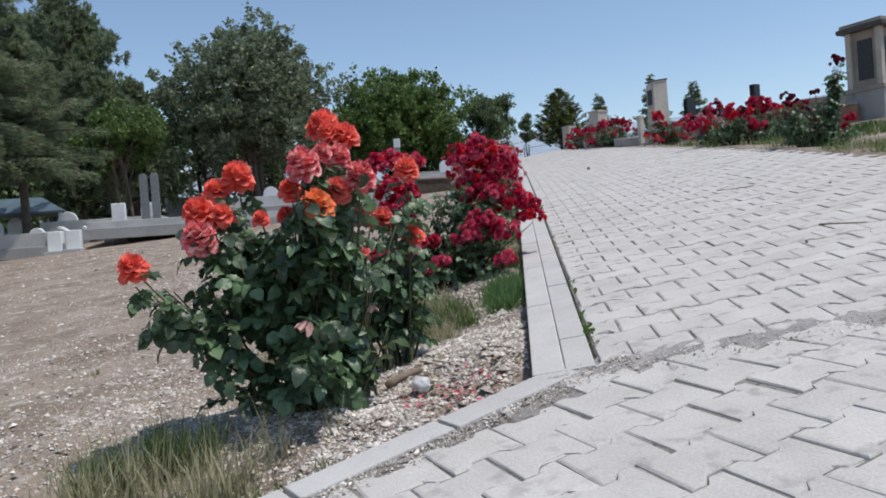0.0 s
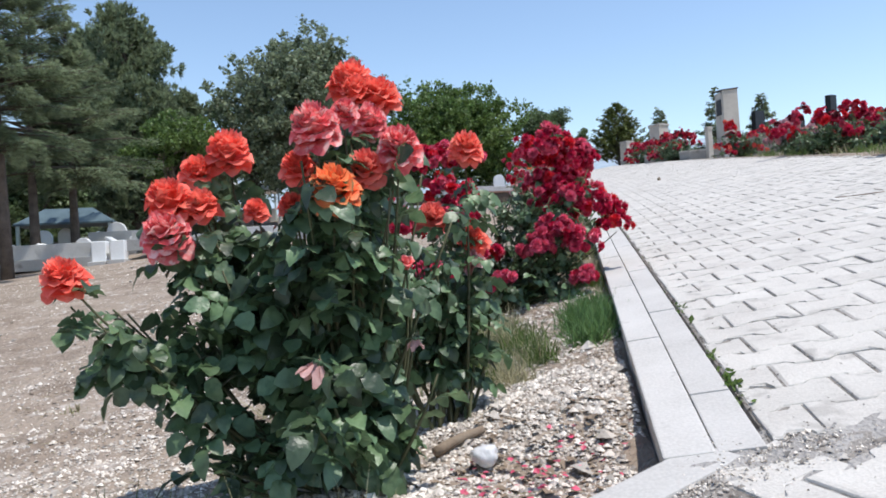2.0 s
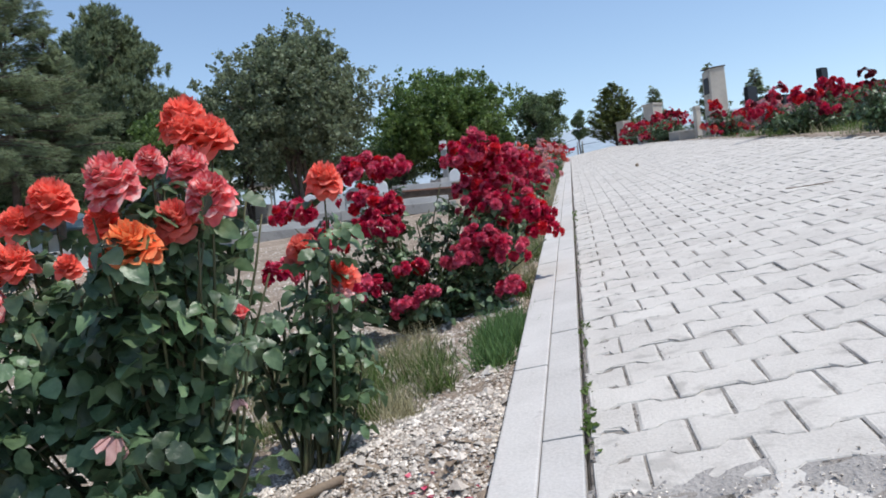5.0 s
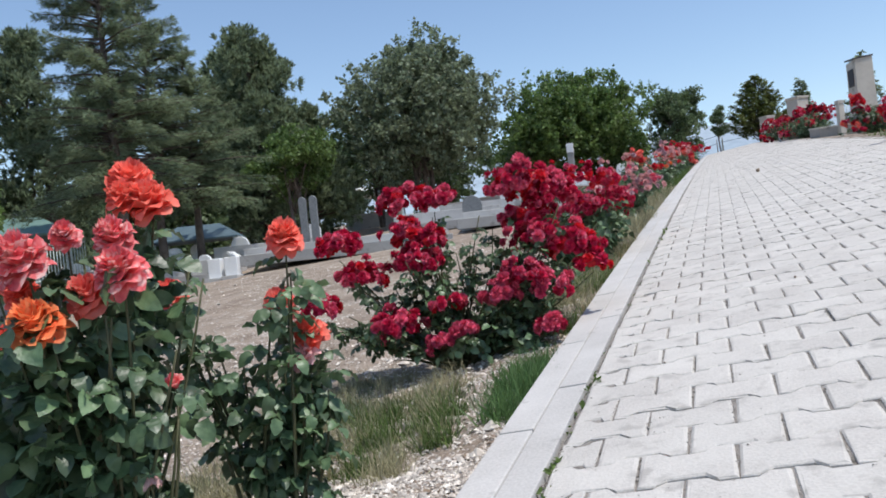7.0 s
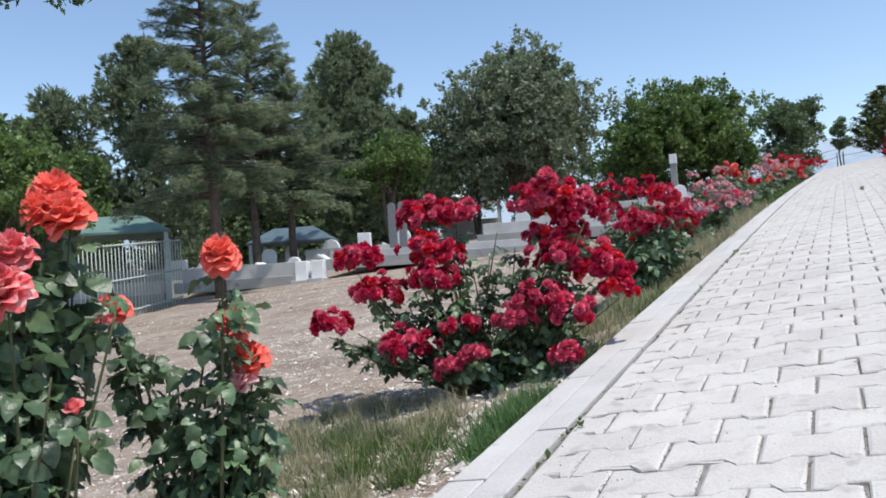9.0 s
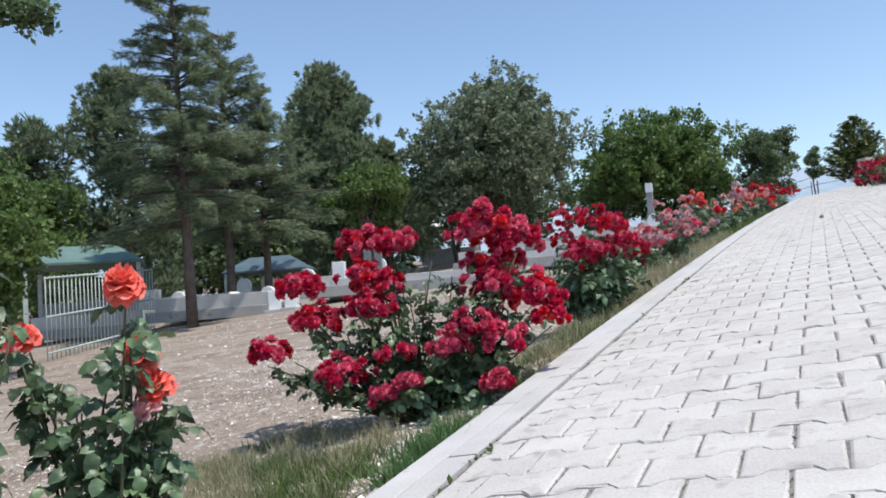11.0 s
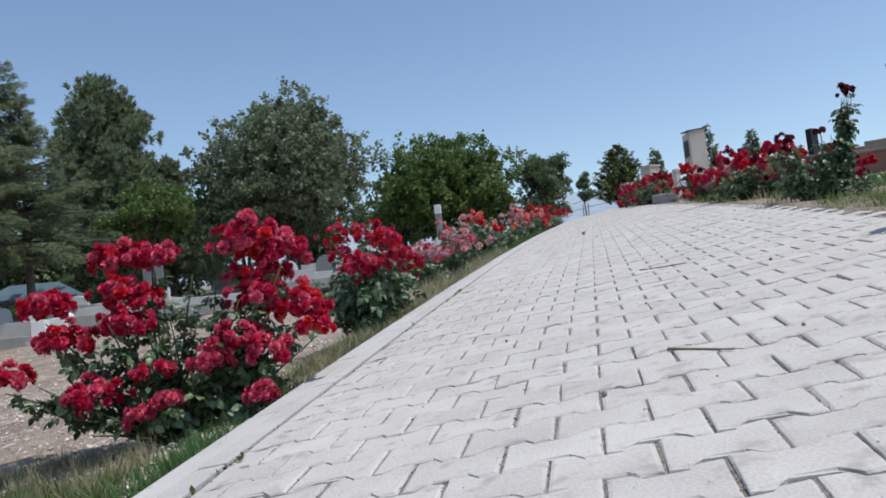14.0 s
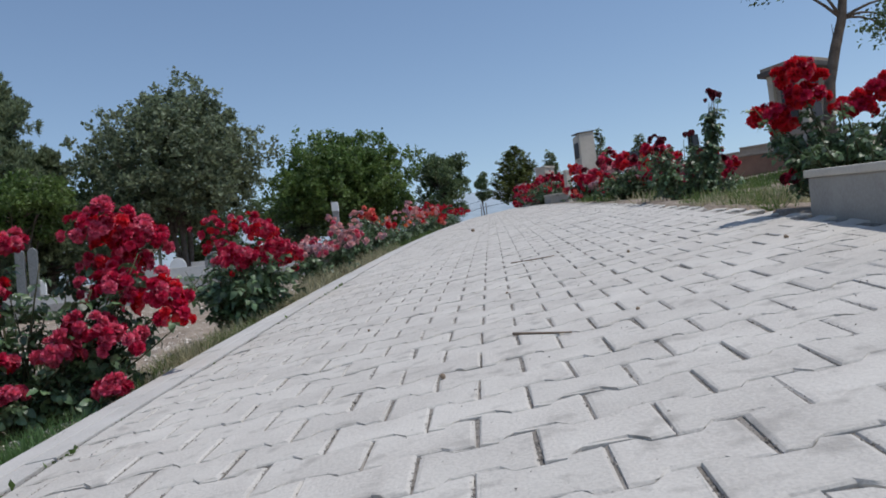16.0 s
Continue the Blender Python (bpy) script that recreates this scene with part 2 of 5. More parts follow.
def boxed(name, sx, sy, sz, mat, parent, m=Matrix(), bevel=0.01, label=""):
    return part(name, box(bmesh.new(), sx, sy, sz, m, bevel), mat, parent, label)


def tube(points, radii, sides=6):
    """A tapered tube along points; vertices and quads."""
    pts = [Vector(p) for p in points]
    v, f = [], []
    for i, p in enumerate(pts):
        d = (pts[min(i + 1, len(pts) - 1)] - pts[max(i - 1, 0)]).normalized()
        a = d.orthogonal().normalized()
        b = d.cross(a)
        for k in range(sides):
            w = 2 * math.pi * k / sides
            v.append(p + float(radii[i]) * (math.cos(w) * a + math.sin(w) * b))
    for i in range(len(pts) - 1):
        for k in range(sides):
            k2 = (k + 1) % sides
            f.append((i * sides + k, i * sides + k2, (i + 1) * sides + k2, (i + 1) * sides + k))
    f.append(tuple(range(sides - 1, -1, -1)))
    f.append(tuple((len(pts) - 1) * sides + k for k in range(sides)))
    return v, f


def tubes(name, list_of, mat, parent, sides=6, label=""):
    v, f = [], []
    for points, radii in list_of:
        a, b = tube(points, radii, sides)
        f += [tuple(i + len(v) for i in q) for q in b]
        v += a
    return build(name, [tuple(p) for p in v], f, mat, parent, False, label)


def turns(rng, n, tilt=None):
    """Random 3x3 turns; tilt bends the z axis off the upright by that many degrees at most."""
    a = rng.uniform(0, 2 * np.pi, n)
    b = np.radians(rng.uniform(0, 180 if tilt is None else tilt, n))
    c = rng.uniform(0, 2 * np.pi, n)
    ca, sa, cb, sb, cc, sc = np.cos(a), np.sin(a), np.cos(b), np.sin(b), np.cos(c), np.sin(c)
    zero, one = np.zeros(n), np.ones(n)
    za = np.stack([ca, -sa, zero, sa, ca, zero, zero, zero, one], 1).reshape(n, 3, 3)
    yb = np.stack([cb, zero, sb, zero, one, zero, -sb, zero, cb], 1).reshape(n, 3, 3)
    zc = np.stack([cc, -sc, zero, sc, cc, zero, zero, zero, one], 1).reshape(n, 3, 3)
    return za @ yb @ zc


def strew(v, f, rot, at, size):
    """Copies of one small shape: vertices (n*k, 3) and faces."""
    v, f = np.asarray(v, float), np.asarray(f)
    size = np.asarray(size, float)
    size = size[:, None, None] if size.ndim == 1 else size[:, None, :]
    w = np.einsum("nij,nkj->nki", rot, v[None] * size) + at[:, None, :]
    n, k = len(at), len(v)
    g = f[None] + (np.arange(n) * k)[:, None, None]
    return w.reshape(-1, 3), g.reshape(-1, f.shape[1])


LEAF4 = np.array([(0, 0, 0), (0.5, 0.28, 0.10), (1, 0, 0.02), (0.5, -0.28, 0.10)])   # a folded leaf, two triangles
LEAF4F = np.array([(0, 2, 1), (0, 3, 2)])


# ---- ground, distance ----
def steps(*spans):
    out = []
    for a, b, s in spans:
        out += list(np.arange(a, b, s))
    return np.array(out)


def ground_sheet():
    reach = np.geomspace(64, 4200, 16)
    xs = np.concatenate([-reach[::-1], steps((-60, -5, 1.0), (-5, 1.0, 0.055), (1.0, 6.4, 0.12), (6.4, 60, 1.0)), reach])
    ys = np.concatenate([-reach[::-1] + 10, steps((-50, 1.0, 1.0), (1.0, 8.0, 0.055), (8.0, 20, 0.2), (20, 72, 1.0)), reach + 12])
    gx, gy = np.meshgrid(xs, ys)
    z = ground_z(gx, gy)
    # clods and hollows in the bed
    near = (gx > -5) & (gx < kerb_x(gy) - 0.03) & (gy > 1) & (gy < 20)
    for i, j in zip(*np.nonzero(near)):
        p = Vector((gx[i, j], gy[i, j], 0))
        z[i, j] += 0.030 * noise.noise(p * 2.3) + 0.016 * noise.noise(p * 7) + 0.009 * noise.noise(p * 19)
    z += np.where(near, bed_lumps(gx, gy), 0)
    ny, nx = gx.shape
    v = np.stack([gx, gy, z], -1).reshape(-1, 3)
    i = np.arange((ny - 1) * nx).reshape(ny - 1, nx)[:, :-1].reshape(-1)
    f = np.stack([i, i + 1, i + nx + 1, i + nx], 1)
    ob = build("ground", v, f, M_GRAVEL, None, False)
    return tagged(ob, "dry stony brown soil on a sloping hillside", "ground", kind="structure")


ground = ground_sheet()


def far_hills():
    v, f = [], []
    n = 90
    for i in range(n + 1):
        w = radians(-60 + 190 * i / n)
        d = 2600
        top = 405 + 40 * noise.noise(Vector((i * 0.11, 3, 0))) + 12 * noise.noise(Vector((i * 0.4, 7, 0)))
        for r, h in ((d, -60), (d + 300, top * 0.6), (d + 700, top)):
            v.append((r * math.sin(w), r * math.cos(w), h))
    for i in range(n):
        for k in range(2):
            a = i * 3 + k
            f.append((a, a + 3, a + 4, a + 1))
    # no air between: the hills look hazy by their colour alone
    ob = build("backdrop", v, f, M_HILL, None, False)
    tagged(ob, "distant hills beyond the crest, pale blue haze put into their colour", "hills", kind="structure")


far_hills()

# ---- road: sand bed, kerbs, pavers ----
D2, N2 = np.array((0.0975, 0.9952)), np.array((0.9952, -0.0975))
R0 = np.array((0.494, 2.66))                     # where the first paver of the road lies against the gutter
PL, PH, PA = 0.2205, 0.159, 0.013                 # a paver's length, the rows' pitch, the swing of its long edges


def strip_mesh(s0, s1, ds, offsets, lift):
    """A strip along the road: rows at the given offsets to the right of the gutter's edge."""
    v, f = [], []
    ss = np.arange(s0, s1 + ds, ds)
    for s in ss:
        for o, l in zip(offsets, lift):
            p = R0 + s * D2 + o * N2
            v.append((p[0], p[1], float(road_z(*p)) + l))
    k = len(offsets)
    for i in range(len(ss) - 1):
        for j in range(k - 1):
            a = i * k + j
            f.append((a, a + 1, a + k + 1, a + k))
    return v, f


v, f = strip_mesh(-6.0, 54, 0.5, (-0.03, 0.0, 2.7, 2.74, 2.8), (-0.10, -0.0075, -0.0075, -0.02, -0.14))
road = tagged(build("road", v, f, M_JOINT), "pale grey interlocking concrete block road climbing the hill", "road", kind="structure")
v, f = [], []
for a in np.arange(-5, 6.01, 0.5):
    for b, lift in ((0.02, -0.06), (0.02, -0.004), (-5.0, -0.004)):
        p = NK0 + a * NKA + (b - 0.1) * NKB
        v.append((p[0], p[1], float(road_z(*p)) + lift - 0.004))
n = len(v) // 3
f = [(i * 3 + j, i * 3 + j + 1, i * 3 + j + 4, i * 3 + j + 3) for i in range(n - 1) for j in range(2)]
# the crossing's bed stops at the road's gutter
f = [q for q in f if max(v[i][0] for i in q) < 3.2]
crossing = tagged(build("pavement", v, f, M_JOINT), "pale grey interlocking block paving of the crossing", "pavement", kind="structure")


CX0 = np.array((0.443, 1.714))                    # the crossing's courses: a joint, their way, the way across, the pitches
CXA, CXB = np.array((0.906, 0.4226)), np.array((-0.4226, 0.906))
CPL, CPH = 0.2135, 0.168


def paver_shape():
    L, h, t = PL / 2 - 0.0020, PH / 2 - 0.0010, 0.014
    q = PL / 4
    xs = [(-L, 1), (-q - t, 1), (-q + t, -1), (q - t, -1), (q + t, 1), (L, 1)]
    top = [(x, h + s * PA) for x, s in xs]
    ring = top[::-1] + [(x, -y) for x, y in top]
    v = []
    for inset, z in ((0.0085, 0.0), (0.0032, -0.0016), (0.0, -0.0058), (0.0, -0.05)):
        for x, y in ring:
            v.append((x - math.copysign(inset, x) * (abs(x) > L * 0.4), y - math.copysign(inset, y), z))
    k = len(ring)
    f = [tuple(range(k))]
    for r in range(3):
        for i in range(k):
            j = (i + 1) % k
            f.append((r * k + i, (r + 1) * k + i, (r + 1) * k + j, r * k + j))
    return v, f


def worn(v, seed):
    """The same paver with chipped, uneven edges."""
    rng = random.Random(seed)
    k = len(v) // 4
    chip = [rng.random() ** 4 for _ in range(k)]
    out = []
    for r in range(4):
        for i in range(k):
            x, y, z = v[r * k + i]
            s = 0.0022 if r < 3 else 0.0
            pull = 1 - (0.06, 0.05, 0.03, 0.0)[r] * chip[i]
            out.append((x * pull + rng.uniform(-s, s), y * pull + rng.uniform(-s, s), z - (rng.random() ** 3 * 0.003 if r == 0 else 0) - 0.004 * chip[i] * (r == 1)))
    return out


PV0, PF = paver_shape()
PAVER_SHAPES = [worn(PV0, 300 + i) for i in range(6)]
PAVER_MESHES = []
for shape in PAVER_SHAPES:
    me = bpy.data.meshes.new("paver")
    me.from_pydata(shape, [], PF)
    me.materials.append(M_PAVER)
    me.update()
    PAVER_MESHES.append(me)


def lay_frame(p, along, lift=0.0, lengthwise=False):
    """The pose of a flat piece on the road's slope at p, its x axis along the given way; lengthwise: its y axis held true instead."""
    x, y = p
    z = float(road_z(x, y))
    a = Vector((along[0], along[1], float(road_z(x + along[0] * 0.1, y + along[1] * 0.1)) * 10 - z * 10)).normalized()
    b = Vector((-along[1], along[0], 0))
    b = Vector((b.x, b.y, float(road_z(x + b.x * 0.1, y + b.y * 0.1)) * 10 - z * 10))
    n = a.cross(b).normalized()
    if lengthwise:
        b.normalize()
        a = b.cross(n)
    else:
        b = n.cross(a)
    m = Matrix((a, b, n)).transposed().to_4x4()
    m.translation = (x, y, z + lift)
    return m


def joined(name, mats, v0, f0, mat, parent, label):
    shapes = [np.c_[np.asarray(s), np.ones(len(s))] for s in v0]
    v, f = [], []
    for n, m in enumerate(mats):
        v0 = shapes[n * 7 % 11 % len(shapes)]
        a = (np.array(m) @ v0.T).T[:, :3]
        f += [tuple(i + len(v) * len(v0) for i in q) for q in f0]
        v.append(a)
    ob = build(name, np.concatenate(v), f, mat, parent, True, label)
    ob["kind"] = "stuff"
    return ob


def pave_road():
    rng = random.Random(4)
    single, rest = [], []
    rows = int(53 / PH)
    for r in range(rows):
        s = (r + 0.5) * PH - 0.062
        shift = 0.0 if r % 2 else PL / 2
        for c in range(13):
            o = 0.006 + PL / 2 + c * PL + shift
            if o > 2.62 + PL / 2:
                continue
            p = R0 + s * D2 + o * N2
            m = lay_frame(p, N2, rng.uniform(-0.0025, 0.0025)) @ pose(0, 0, 0, rng.gauss(0, 0.35), rng.gauss(0, 0.35), rng.gauss(0, 0.5))
            (single if len(single) < 300 else rest).append(m)
    for m in single:
        ob = new("paver", rng.choice(PAVER_MESHES))
        ob.parent, ob.matrix_world = road, m
    halves = []
    for r in range(0, rows, 2):
        p = R0 + ((r + 0.5) * PH - 0.062) * D2 + (0.006 + PL / 4 + rng.uniform(-0.004, 0.002)) * N2
        halves.append(lay_frame(p, N2, rng.uniform(-0.004, 0.0015)) @ pose(0, 0, 0, rng.gauss(0, 0.5), rng.gauss(0, 0.5), rng.gauss(0, 1)) @ Matrix.Diagonal((0.5, 1, 1, 1)))
    joined("half_pavers", halves, PAVER_SHAPES, PF, M_PAVERS, road, "cut half pavers along the gutter")
    joined("pavers", rest, PAVER_SHAPES, PF, M_PAVERS, road, "pale grey interlocking concrete pavers")


def pave_crossing():
    rng = random.Random(5)
    single, rest = [], []
    for r in range(-29, 8):
        for c in range(-26, 26):
            p = CX0 + (c + 0.5 + 0.5 * (r % 2)) * CPL * CXA + r * CPH * CXB
            n = float((p - NK0) @ NKB)
            if n > -0.11 - CPH / 2 or (p - NK0) @ NKA < -5.2 or p[1] > 2.55 - 0.08 * (p[0] - 0.45) or p[0] > 3.1:
                continue
            m = lay_frame(p, CXA, rng.uniform(-0.004, 0.002)) @ pose(0, 0, 0, rng.gauss(0, 0.5), rng.gauss(0, 0.5), rng.gauss(0, 0.8)) @ Matrix.Diagonal((CPL / PL, CPH / PH, 1, 1))
            (single if p[1] > 0.9 and -0.8 < p[0] < 2.0 and len(single) < 200 else rest).append(m)
    for m in single:
        ob = new("paver", rng.choice(PAVER_MESHES))
        ob.parent, ob.matrix_world = crossing, m
    joined("pavers", rest, PAVER_SHAPES, PF, M_PAVERS, crossing, "pale grey interlocking concrete pavers")


def kerbs():
    kerb = empty("kerb", Matrix(), "grey concrete kerb stones beside a flat gutter strip", "kerb", kind="structure")
    rng = random.Random(6)
    bm = box(bmesh.new(), 0.110, 0.9985, 0.30, Matrix.Translation((0, 0, -0.30)), 0.006)
    stone = part("kerb_stone", bm, M_KERB, kerb)
    bm = box(bmesh.new(), 0.0985, 0.9985, 0.10, Matrix.Translation((0, 0, -0.10)), 0.004)
    slab = part("gutter_slab", bm, M_KERB, kerb)
    for i in range(54):
        for first, o, dz in ((stone, -0.1690, 0.004), (slab, -0.0625, 0.003)):
            s = -0.115 + 0.5 + i * 1.0 + (-0.62 if first is slab and i else 0)
            p = R0 + s * D2 + o * N2
            m = lay_frame(p, N2, dz + rng.uniform(-0.001, 0.001), True)
            ob = first if i == 0 else new(first.name.split(".")[0], first.data)
            if first is slab and i == 0:
                m = lay_frame(R0 + 0.073 * D2 + o * N2, N2, dz, True) @ Matrix.Diagonal((1, 0.376, 1, 1))
            ob.parent, ob.matrix_world = kerb, m
    near = empty("near_kerb", Matrix(), "worn flat concrete kerb at the bed's end", "kerb", kind="structure")
    for i in range(-4, 1):
        p = NK0 + (0.80 + i * 0.5) * NKA - 0.06 * NKB
        ob = new("kerb_stone", stone.data)
        ob.parent, ob.matrix_world = near, lay_frame(p, NKA, 0.002) @ pose(0, 0, 0, 0, 0, 90)
        ob.scale = (1.1, 0.493, 1)


def cement_patch():
    """The broken strip of cement between the road and the crossing."""
    v, f = [], []
    n, k = 150, 16
    for i in range(n + 1):
        o = -0.21 + 2.94 * i / n
        for j in range(k):
            u = j / (k - 1)
            p = R0 + (-0.36 + 0.375 * u) * D2 + o * N2
            q = Vector((p[0], p[1], 0))
            lift = -0.010 + 0.010 * noise.noise(q * 9) + 0.008 * noise.noise(q * 26) + 0.005 * noise.noise(q * 70) + 0.008 * u - (0.05 if j in (0, k - 1) else 0)
            v.append((p[0], p[1], float(road_z(*p)) + lift))
    for i in range(n):
        for j in range(k - 1):
            a = i * k + j
            f.append((a, a + k, a + k + 1, a + 1))
    ob = build("cement_strip", v, f, M_CEMENT, None, False)
    tagged(ob, "cracked grey cement strip across the paving", "cement", kind="structure")
    # grit and crumbs on it
    nr = np.random.default_rng(9)
    n = 1300
    s, o = nr.normal(-0.16, 0.05, n), nr.uniform(-0.2, 1.6, n)
    p = R0[None] + s[:, None] * D2 + o[:, None] * N2
    size = nr.lognormal(-5.9, 0.5, n)
    shape = np.array([(1, 0, 0), (-0.5, 0.9, 0), (-0.5, -0.8, 0.1), (0, 0, 0.8)])
    v, f = strew(shape, np.array([(0, 1, 3), (1, 2, 3), (2, 0, 3), (0, 2, 1)]), turns(nr, n, 60), np.c_[p, road_z(p[:, 0], p[:, 1]) + 0.001], size)
    tagged(build("grit", v, f, M_STONE), "loose grit on the cement strip", "grit", kind="stuff")


def wedge_gravel():
    """Loose gravel in the gap between the near kerb and the first course of the crossing."""
    nr = np.random.default_rng(12)
    n = 5200
    a, b = nr.uniform(-2.2, 1.25, n), -0.118 - np.abs(nr.normal(0, 0.055, n))
    p = NK0[None] + a[:, None] * NKA + b[:, None] * NKB
    size = nr.lognormal(-5.7, 0.5, n)
    shape = np.array([(1, 0, 0), (-0.5, 0.9, 0), (-0.5, -0.8, 0.1), (0, 0, 0.8)])
    v, f = strew(shape, np.array([(0, 1, 3), (1, 2, 3), (2, 0, 3), (0, 2, 1)]), turns(nr, n, 60), np.c_[p, road_z(p[:, 0], p[:, 1]) - 0.004], size)
    tagged(build("kerb_gravel", v, f, M_STONE), "loose gravel between the kerb and the paving", "gravel", kind="stuff")


kerbs()
cement_patch()
wedge_gravel()


def stones():
    """Loose gravel over the bed, thickest near the kerbs."""
    rng = np.random.default_rng(3)
    x = np.concatenate([rng.uniform(-3.2, 0.9, 40000), rng.normal(-0.9, 0.7, 34000)])
    y = np.concatenate([1.6 + 7.5 * rng.uniform(0, 1, 40000) ** 1.6, rng.normal(2.9, 0.8, 34000)])
    first = len(x)
    x, y = np.concatenate([x, rng.uniform(-0.8, 0.6, 34000), rng.uniform(-8, 0.8, 18000), rng.uniform(-0.45, 0.4, 18000)]), np.concatenate([y, 2.1 + 3.8 * rng.uniform(0, 1, 34000), rng.uniform(3.5, 15.5, 18000), rng.uniform(2.3, 3.7, 18000)])
    spare = np.arange(len(x)) >= first
    n = (x - NK0[0]) * NKB[0] + (y - NK0[1]) * NKB[1]
    ok = (x < kerb_x(y) - 0.02) & (n > 0.03) & (y > 1.2)
    x, y, spare = x[ok], y[ok], spare[ok]
    patch = np.array([noise.noise(Vector((a * 1.2, b * 1.2, 5))) for a, b in zip(x, y)])
    keep = (patch > rng.uniform(-0.65, 0.25, len(x))) | spare
    x, y = x[keep], y[keep]
    z = ground_z(x, y) + np.array([0.030 * noise.noise(Vector((a, b, 0)) * 2.3) + 0.016 * noise.noise(Vector((a, b, 0)) * 7) for a, b in zip(x, y)]) + bed_lumps(x, y)
    v = np.array([(1, 0, -0.3), (0.2, 0.9, -0.2), (-0.9, 0.4, -0.3), (-0.6, -0.8, -0.2), (0.5, -0.8, -0.3), (0.1, 0, 0.7)])
    f = np.array([(0, 1, 5), (1, 2, 5), (2, 3, 5), (3, 4, 5), (4, 0, 5)])
    size = rng.lognormal(-5.55, 0.55, len(x)) * (1 + 0.07 * np.maximum(y - 5, 0))
    v, f = strew(v, f, turns(rng, len(x), 35), np.stack([x, y, z + 0.35 * size], 1), np.stack([size, size * 0.8, size * 0.7], 1))
    tagged(build("gravel", v, f, M_STONE), "loose pale stones and gravel on dry soil", "gravel", kind="stuff")


stones()


def bed_litter():
    """Straw, chaff and dry leaf scraps lying on the bed."""
    rng = np.random.default_rng(17)
    n = 15000
    x, y = rng.uniform(-2.6, 1.0, n), 1.6 + 5.5 * rng.uniform(0, 1, n) ** 1.3
    k = (x - NK0[0]) * NKB[0] + (y - NK0[1]) * NKB[1]
    ok = (x < kerb_x(y) - 0.02) & (k > 0.02)
    x, y = x[ok], y[ok]
    thick = np.array([noise.noise(Vector((a * 2.2, b * 2.2, 11))) for a, b in zip(x, y)]) > rng.uniform(-0.4, 0.3, len(x))
    x, y = x[thick], y[thick]
    z = ground_z(x, y) + np.array([0.030 * noise.noise(Vector((a, b, 0)) * 2.3) + 0.016 * noise.noise(Vector((a, b, 0)) * 7) for a, b in zip(x, y)]) + bed_lumps(x, y) + 0.005
    near_x, near_y = rng.normal(0.02, 0.20, 1000), rng.normal(2.82, 0.20, 1000)
    k = (near_x - NK0[0]) * NKB[0] + (near_y - NK0[1]) * NKB[1]
    ok = (near_x < kerb_x(near_y) - 0.03) & (k > 0.02)
    near_x, near_y = near_x[ok], near_y[ok]
    x, y = np.concatenate([near_x, x]), np.concatenate([near_y, y])
    z = np.concatenate([ground_z(near_x, near_y) + np.array([0.030 * noise.noise(Vector((a, b, 0)) * 2.3) for a, b in zip(near_x, near_y)]) + bed_lumps(near_x, near_y) + 0.003, z])
    size = rng.lognormal(-4.1, 0.5, len(x))
    half = len(near_x) + (len(x) - len(near_x)) // 3
    at, rot = np.stack([x, y, z], 1), turns(rng, len(x), 30)
    v, f = strew(LEAF4 * (1, 1.1, 1), LEAF4F, rot[:half], at[:half], size[:half])
    tagged(build("leaf_scraps", v, f, M_WOOD), "brown dry leaf scraps on the soil", "leaf litter", kind="stuff")
    v, f = strew(LEAF4 * (1.6, 0.12, 0.3), LEAF4F, rot[half:], at[half:], size[half:])
    tagged(build("straw", v, f, M_DRY), "pale straw bits strewn on the soil", "straw", kind="stuff")


bed_litter()


# ---- roses ----
def petal_bloom(seed, rings, ruffle, nu=5, nv=4):
    """A rose of radius 1: rings of cupped petals round a closed heart."""
    rng = random.Random(seed)
    v, f = [], []
    for r, (count, reach, rise, width) in enumerate(rings):
        for k in range(count):
            a = 2 * math.pi * (k + 0.5 * (r % 2)) / count + rng.uniform(-0.25, 0.25)
            ca, sa = math.cos(a), math.sin(a)
            base = len(v)
            lean = rng.uniform(0.88, 1.08)
            ph, curl = rng.uniform(0, 6.28), rng.uniform(0.10, 0.34)
            for j in range(nv):
                t = j / (nv - 1)
                for i in range(nu):
                    u = (i / (nu - 1) - 0.5) * 2
                    rad = reach * lean * (t ** 0.75) * (1 - 0.22 * u * u)
                    h = rise * (1 - (1 - t) ** 1.8) - (0.2 + curl) * reach * max(0, t - 0.6) * (1.7 - u * u)
                    side = u * width * (0.25 + 0.75 * math.sin(min(1, t * 1.15) * math.pi * 0.62))
                    rag = ruffle * t * (0.6 * math.sin(2.6 * u + ph) + 0.45 * (rng.random() - 0.5))
                    v.append((rad * ca - side * sa + rag * 0.6, rad * sa + side * ca + rag * 0.6, h + 0.12 * abs(u) * t + rag))
            for j in range(nv - 1):
                for i in range(nu - 1):
                    q = base + j * nu + i
                    f.append((q, q + 1, q + nu + 1, q + nu))
    return v, f


FULL = ((7, 0.95, 0.06, 0.44), (8, 0.94, 0.42, 0.42), (8, 0.84, 0.76, 0.38), (8, 0.68, 1.00, 0.33), (7, 0.50, 1.14, 0.27), (5, 0.30, 1.20, 0.21), (3, 0.13, 1.20, 0.13))
LOOSE = ((7, 1.0, 0.22, 0.42), (7, 0.90, 0.55, 0.38), (6, 0.66, 0.82, 0.32), (4, 0.34, 0.95, 0.26))
HEART = ((5, 0.8, 0.9, 0.5), (4, 0.5, 1.1, 0.4), (3, 0.25, 1.15, 0.28))
DROOP = ((6, 0.7, -0.7, 0.3), (5, 0.35, -0.55, 0.25))


